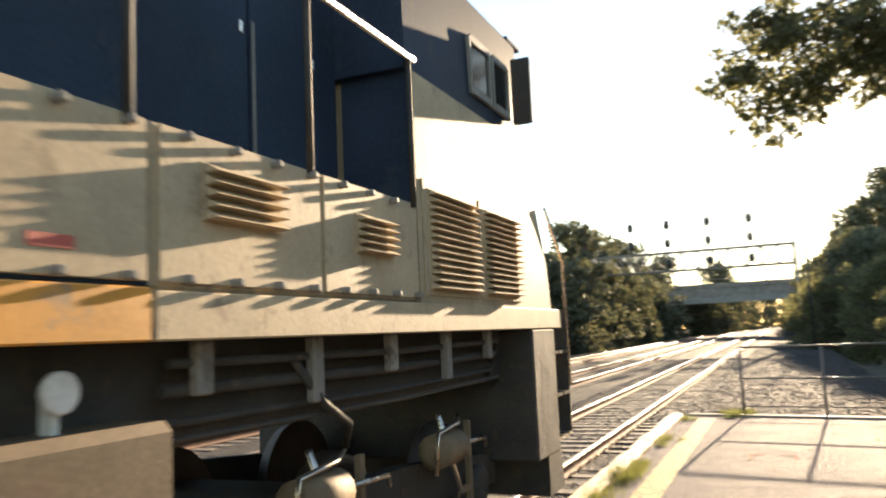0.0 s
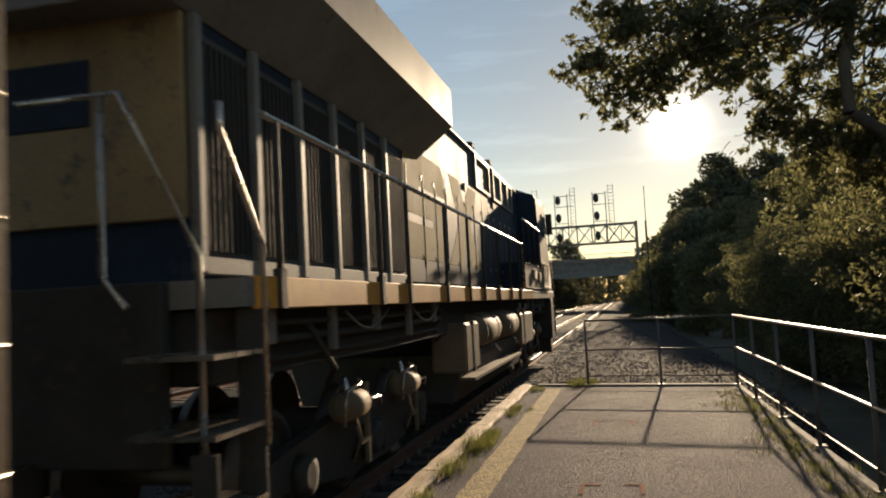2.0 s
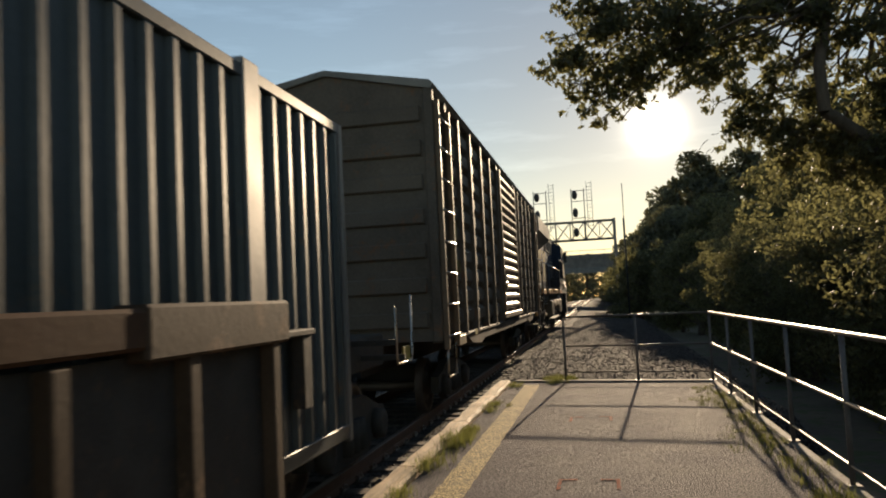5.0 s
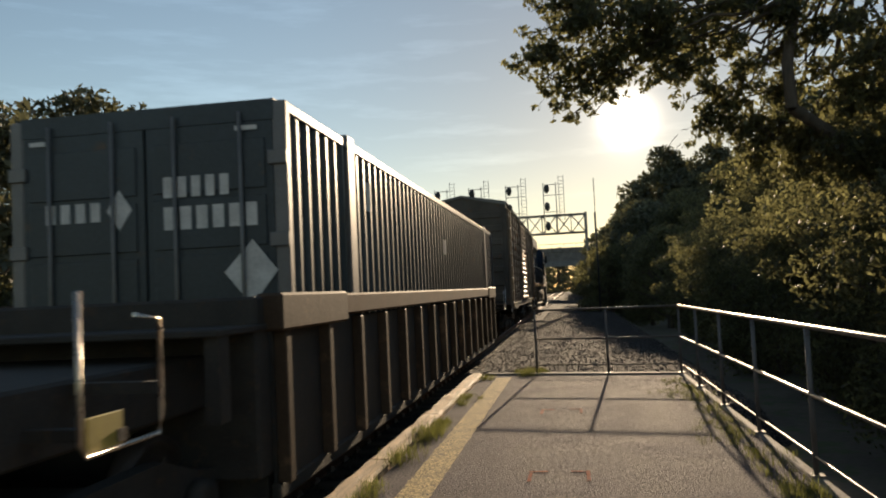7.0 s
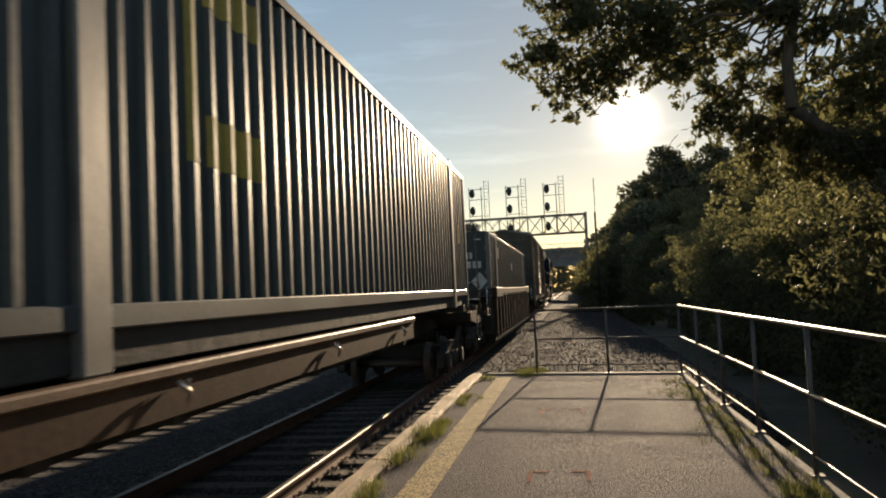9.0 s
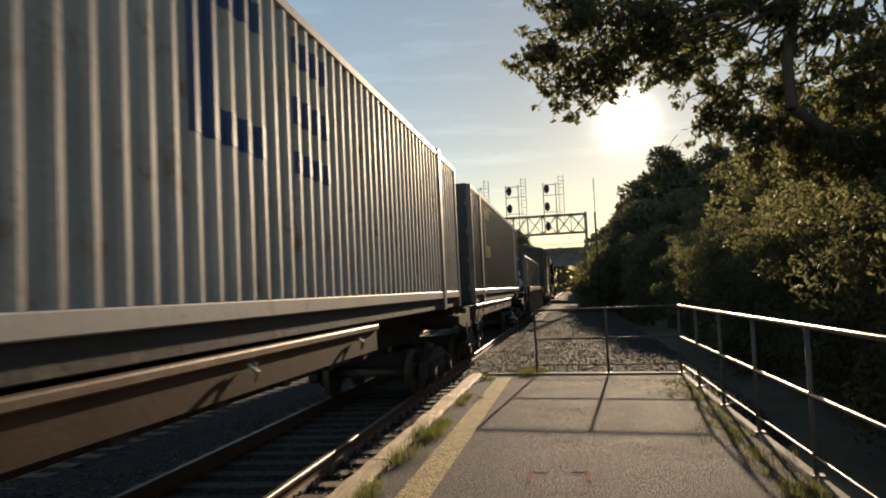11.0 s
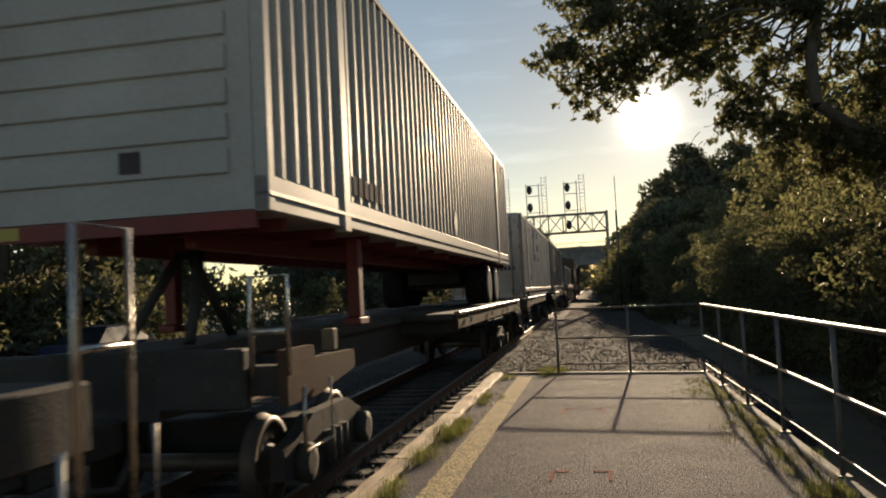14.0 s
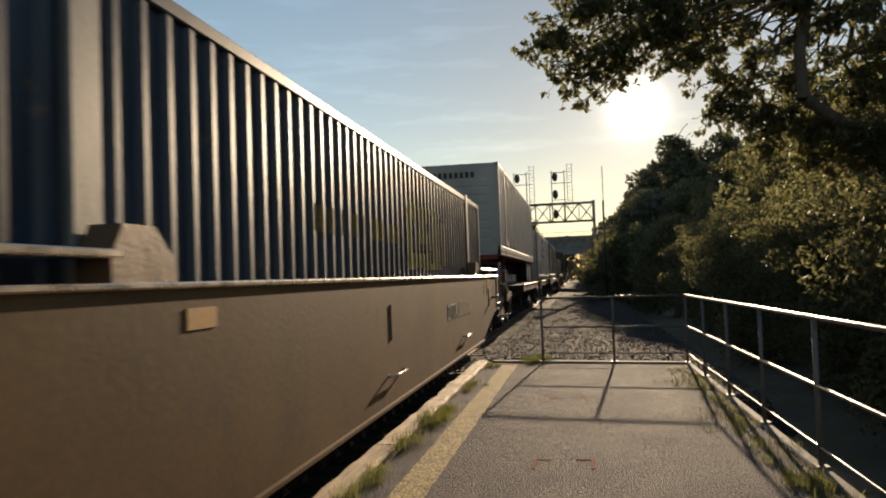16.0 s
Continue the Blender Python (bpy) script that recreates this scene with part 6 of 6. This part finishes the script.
def flat_car(label, s_rear, s_front, plate, grabs=(), deck=1.13):
    """A spine car: a centre beam with a side plate along the stretch plate."""
    mid = (s_rear + s_front) / 2
    car = rolling("flat_car", label, "railcar", mid, "flat cars")
    h = (s_front - s_rear) / 2

    def H(z):
        return z + UP
    X = 1.48
    p0, p1 = plate[0] - mid, plate[1] - mid
    part("deck", boxes((-X + 0.1, X - 0.1, p0, p1, H(deck - 0.12), H(deck - 0.02))), GRIME, car, "sooty steel deck")
    part("spine", boxes((-0.5, 0.5, -h, h, H(deck - 0.14), H(deck + 0.01))), GRIME, car)
    for k in (-1, 1):
        part("deck_edge", boxes((k * (X - 0.1), k * X, p0, p1, H(deck - 0.05), H(deck + 0.012)), bev=0.012), DECK_EDGE, car, "worn rust-brown deck edge, sunlit")
        part("side_sill", boxes((k * (X - 0.08), k * (X - 0.03), p0, p1, H(deck - 0.27), H(deck - 0.05))), END_BROWN, car)
        n = 4
        for j in range(n):
            y = p0 + 0.9 + (p1 - p0 - 1.8) * j / (n - 1)
            part("tie_ring", tubes(0.014, [(k * X, y, H(deck - 0.08)), (k * (X + 0.05), y + 0.04, H(deck - 0.14)), (k * (X + 0.02), y + 0.08, H(deck - 0.2)), (k * X, y + 0.12, H(deck - 0.08))], n=5), CHROME, car)
    bm = bmesh.new()
    prism(bm, [(-h, H(deck - 0.12)), (-h, H(0.62)), (-h + 2.6, H(0.55)), (-h + 4.0, H(0.52)), (h - 4.0, H(0.52)), (h - 2.6, H(0.55)), (h, H(0.62)), (h, H(deck - 0.12))], "x", -0.42, 0.42)
    part("centre_sill", bm, GRIME, car, "sooty fish-belly centre sill")
    for j in range(9):
        y = p0 + 0.3 + (p1 - p0 - 0.6) * j / 8
        part("cross_bearer", boxes((-X + 0.1, X - 0.1, y - 0.08, y + 0.08, H(deck - 0.34), H(deck - 0.12))), GRIME, car)
    for e in (-1, 1):
        # the car end's shade is put into the end sill's near-black colour
        part("end_sill", boxes((-1.1, 1.1, e * h, e * (h - 0.15), H(deck - 0.45), H(deck)), bev=0.02), GRIME, car)
        fr = tubes(0.022, [(1.18, e * (h + 0.02), H(deck - 0.2)), (1.18, e * (h + 0.02), H(deck + 0.52)), (1.46, e * (h + 0.02), H(deck + 0.52)), (1.46, e * (h + 0.02), H(deck - 0.2))],
                   [(1.18, e * (h + 0.02), H(deck + 0.12)), (1.46, e * (h + 0.02), H(deck + 0.12))])
        for k in (-1, 1):
            bm = bmesh.new()
            prism(bm, [(e * h, H(deck - 0.42)), (e * h, H(deck - 0.02)), (e * (h - 0.55), H(deck - 0.02)), (e * (h - 0.58), H(deck - 0.12)), (e * (h - 1.6), H(deck - 0.14)), (e * (h - 1.6), H(deck - 0.30)), (e * (h - 0.6), H(deck - 0.42))], "x", k * 1.36, k * 1.44)
            part("end_plate", bm, END_BROWN, car, "rust-brown side plate at the car end")
            for d0, d1, z in ((0.12, 0.3, 0.36), (1.2, 1.3, 0.28)):
                part("plate_bracket", boxes((k * 0.42, k * 1.36, e * (h - d0), e * (h - d1), H(deck - z), H(deck - 0.14))), GRIME, car)
        if e in grabs and e < 0:
            part("brake_stand", boxes((1.16, 1.28, e * (h - 1.5), e * (h - 1.62), H(deck - 0.14), H(deck + 0.06)), bev=0.012), TANK, car, "dusty brake stand")
        if e in grabs:
            part("grab_frame", fr, CHROME, car, "bright tubular grab frame")
        else:
            fr.free()
        for k in (-1, 1):
            part("stirrup", tubes(0.018, [(k * X, e * (h - 0.2), H(deck - .3)), (k * X, e * (h - 0.2), H(0.35)), (k * X, e * (h - 0.8), H(0.35)), (k * X, e * (h - 0.8), H(deck - .3))]), CHROME, car)
        bogie(car, e * (h - 2.0), (-0.85, 0.85), 0.40, 1.2)
        coupler(car, e * h, e)
    return car


def trailer():
    """A highway trailer on the flat car; its own axles lead."""
    s_r, s_f, z0, z1 = -113.8, -96.9, 2.14, 5.0
    mid = (s_r + s_f) / 2
    c = rolling("semi_trailer", "white ribbed highway trailer riding on a flat car", "trailer", mid)
    h = (s_f - s_r) / 2
    a, b, half = z0 + UP, z1 + UP, 1.30
    part("inner_shell", boxes((-half + 0.06, half - 0.06, -h + 0.04, h - 0.04, a + 0.03, b - 0.02)), TRAILER, c)
    for k in (-1, 1):
        bm = corrugated(bmesh.new(), (k * (half - 0.04), -h + 0.1, 0), (k * (half - 0.04), h - 0.1, 0), a + 0.28, b - 0.09, 0.30, 0.035, (k, 0, 0), 0.62, 0.09)
        part("side_wall", bm, TRAILER, c, "ribbed white metal side wall")
        part("side_rail", boxes((k * (half - 0.12), k * half, -h, h, a, a + 0.28), bev=0.012), TRAILER, c, "smooth lower side rail")
        part("rail_lip", boxes((k * (half - 0.1), k * (half + 0.015), -h, h, a + 0.12, a + 0.15)), POST_STEEL, c)
        part("top_rail", boxes((k * (half - 0.1), k * half, -h, h, b - 0.09, b), bev=0.012), TRAILER, c)
        for y in (-h, h - 0.12):
            part("corner_post", boxes((k * (half - 0.12), k * (half + 0.008), y, y + 0.12, a, b + 0.01), bev=0.01), TRAILER, c)
        for y in (-h + 1.9, h - 2.28):
            part("lift_post", boxes((k * (half - 0.1), k * (half + 0.014), y - 0.1, y + 0.1, a - 0.04, b), bev=0.012), TRAILER, c)
    part("roof", boxes((-half + 0.05, half - 0.05, -h, h, b - 0.03, b - 0.005)), TRAILER, c)
    part("leading_end", boxes((-half + 0.1, half - 0.1, h - 0.05, h, a + 0.02, b - 0.02)), TRAILER, c)
    e = part("trailing_end", boxes((-half + 0.1, half - 0.1, -h, -h + 0.05, a + 0.02, b - 0.02)), TRAILER, c, "white end wall with flat ribs")
    for j in range(8):
        part("end_rib", boxes((-half + 0.22, half - 0.3, -h - 0.025, -h + 0.002, a + 0.30 + j * 0.265, a + 0.50 + j * 0.265), bev=0.01), TRAILER, e)
    rear_bars(c, "lettering_bar", DARK_MARK, "dark lettering bars", h, *[(-0.75 + 0.17 * i, -0.64 + 0.17 * i, b - 0.44, b - 0.26) for i in range(8)])
    part("placard", boxes((0.1, 0.28, -h - 0.032, -h - 0.026, a + 0.35, a + 0.52)), DARK_MARK, c)
    part("bumper_strip", boxes((-half + 0.1, half - 0.1, -h - 0.01, -h + 0.04, a - 0.12, a + 0.01)), TRAILER_RED, c, "red and yellow reflective strip")
    part("reflector", boxes((-half + 0.12, -half + 0.5, -h - 0.016, -h - 0.011, a - 0.1, a)), YELLOW, c)
    for x in (-0.45, 0.45):
        part("frame_rail", boxes((x - 0.06, x + 0.06, -h + 0.4, h - 0.2, a - 0.22, a), bev=0.01), TRAILER_RED, c, "dark red frame rail")
    for k in range(14):
        y = -h + 0.6 + k * (2 * h - 1) / 13
        part("cross_member", boxes((-half + 0.12, half - 0.12, y - 0.03, y + 0.03, a - 0.1, a)), TRAILER_RED, c)
    deck = 1.145 + UP
    r = 0.45
    for y in (h - 2.85, h - 4.15):
        part("axle", tubes(0.06, [(-0.95, y, deck + r), (0.95, y, deck + r)]), GRIME, c)
        for k in (-1, 1):
            # dark tread and pale sidewall: shade and sun put into the tyre colours
            w = part("wheel", lathe(bmesh.new(), [(k * 0.72, 0.30), (k * 0.72, r - 0.05), (k * 0.76, r - 0.005), (k * 0.96, r), (k * 1.0, r - 0.005), (k * 1.2, r), (k * 1.245, r - 0.05), (k * 1.255, r - 0.11), (k * 1.24, 0.30)], "x", (0, y, deck + r), 32), TYRE, c, "black tyre, darkened for the shaded tread")
            part("sidewall", lathe(bmesh.new(), [(k * 1.235, r - 0.012), (k * 1.258, r - 0.06), (k * 1.262, r - 0.08), (k * 1.25, 0.345)], "x", (0, y, deck + r), 32), SIDEWALL, w, "dusty tyre sidewall, sunlight in its tan")
            part("rim", lathe(bmesh.new(), [(k * 1.20, 0.05), (k * 1.13, 0.14), (k * 1.10, 0.19), (k * 1.10, 0.29), (k * 1.2, 0.315), (k * 1.25, 0.345), (k * 1.265, 0.335)], "x", (0, y, deck + r), 32), RIM, w, "bare steel wheel disc")
            bm = lathe(bmesh.new(), [(k * 1.1, 0.12), (k * 1.22, 0.10), (k * 1.24, 0.06)], "x", (0, y, deck + r), 14)
            for j in range(8):
                q = j * math.tau / 8
                box(bm, k * 1.1, k * 1.16, y + 0.165 * math.cos(q) - .016, y + 0.165 * math.cos(q) + .016, deck + r + 0.165 * math.sin(q) - .016, deck + r + 0.165 * math.sin(q) + .016)
            part("hub", bm, GRIME, w)
    part("suspension", boxes((-0.6, 0.6, h - 4.6, h - 2.4, deck + r + 0.05, a - 0.2)), GRIME, c)
    for x in (-1.22, 0.65):
        part("mud_flap", boxes((x, x + 0.57, h - 2.2, h - 2.18, deck + 0.2, a - 0.1)), GRIME, c)
    for i in range(7):
        y = -111.85 - mid + 0.2 * i
        part("lettering_bar", boxes((half + 0.001, half + 0.004, y, y + 0.12, a + 0.36, a + 0.56)), DARK_MARK, c, "dark lettering bar")
    bm = bmesh.new()
    prism(bm, [(-105.78 - mid, a + 0.52), (-105.6 - mid, a + 0.77), (-105.42 - mid, a + 0.52), (-105.6 - mid, a + 0.28)], "x", half + 0.001, half + 0.004)
    part("emblem", bm, POST_STEEL, c, "grey diamond placard holder")
    for x in (-1.08, 1.08):
        part("landing_leg", boxes((x - 0.07, x + 0.07, -h + 2.69, -h + 2.85, deck + 0.1, a - 0.05), (x - 0.1, x + 0.1, -h + 2.6, -h + 2.92, deck + 0.02, deck + 0.1), bev=0.012), TRAILER_RED, c, "dark red folded landing leg")
    part("hitch_stand", tubes(0.05, [(-0.3, -h + 0.6, deck), (-0.1, -h + 1.2, a - 0.2)], [(0.3, -h + 0.6, deck), (0.1, -h + 1.2, a - 0.2)], [(0, -h + 2.0, deck), (0, -h + 1.2, a - 0.2)]), GRIME, c)


def train():
    locomotive()
    boxcar()
    well_car("brown ribbed well car carrying a container", -55.2, -32.0, (-52.2, -36.3), WELL_BROWN, True)
    container("dark blue ribbed freight container with white marks", -51.45, -34.2, 0.22, 3.17, BOX_TEAL, BOX_TEAL, marks_umax)
    flat_car("rust-brown spine flat car under a dark container", -74.1, -55.9, (-74.0, -63.7), (1,))
    container("dark ribbed freight container with worn yellow emblem", -72.7, -56.65, 1.15, 4.08, BOX_TEAL, BOX_TEAL, marks_dark, base=0.18)
    flat_car("rust-brown spine flat car under a white container", -93.2, -75.0, (-92.95, -83.1))
    container("grimy white ribbed freight container, doors stained with rust", -92.0, -75.3, 1.15, 4.08, BOX_WHITE, BOX_DIRTY, marks_white, base=0.16)
    flat_car("rust-brown spine flat car carrying a highway trailer", -113.9, -95.9, (-106.7, -96.2), (-1,))
    trailer()
    well_car("dusty tan plate-sided well car carrying a container", -140.2, -115.5, (-136.2, -119.2), WELL_TAN, False, 1.47)
    container("dark blue ribbed freight container with yellow emblem", -136.3, -119.15, 0.21, 3.2, BOX_NAVY, BOX_NAVY, marks_blue)


tracks()
platform()
railing()
train()
gantry()
bridge()
far_side()
parked_car()
woods()
overhanging_tree()
stones()
grass()


def motions():
    for ob, s in MOVING:
        rows = []
        for k in range(33):
            y = s + run(k * 0.5)
            rows.append((k * 0.5, pose(TX, y, rail_z(y), math.degrees(math.atan(GRADE)))))
        walk(ob, rows)
    for w, a, r in TURNING:
        walk(w, [(k / 15, pose(0, a, r, -math.degrees(run(k / 15) / r))) for k in range(241)])


motions()
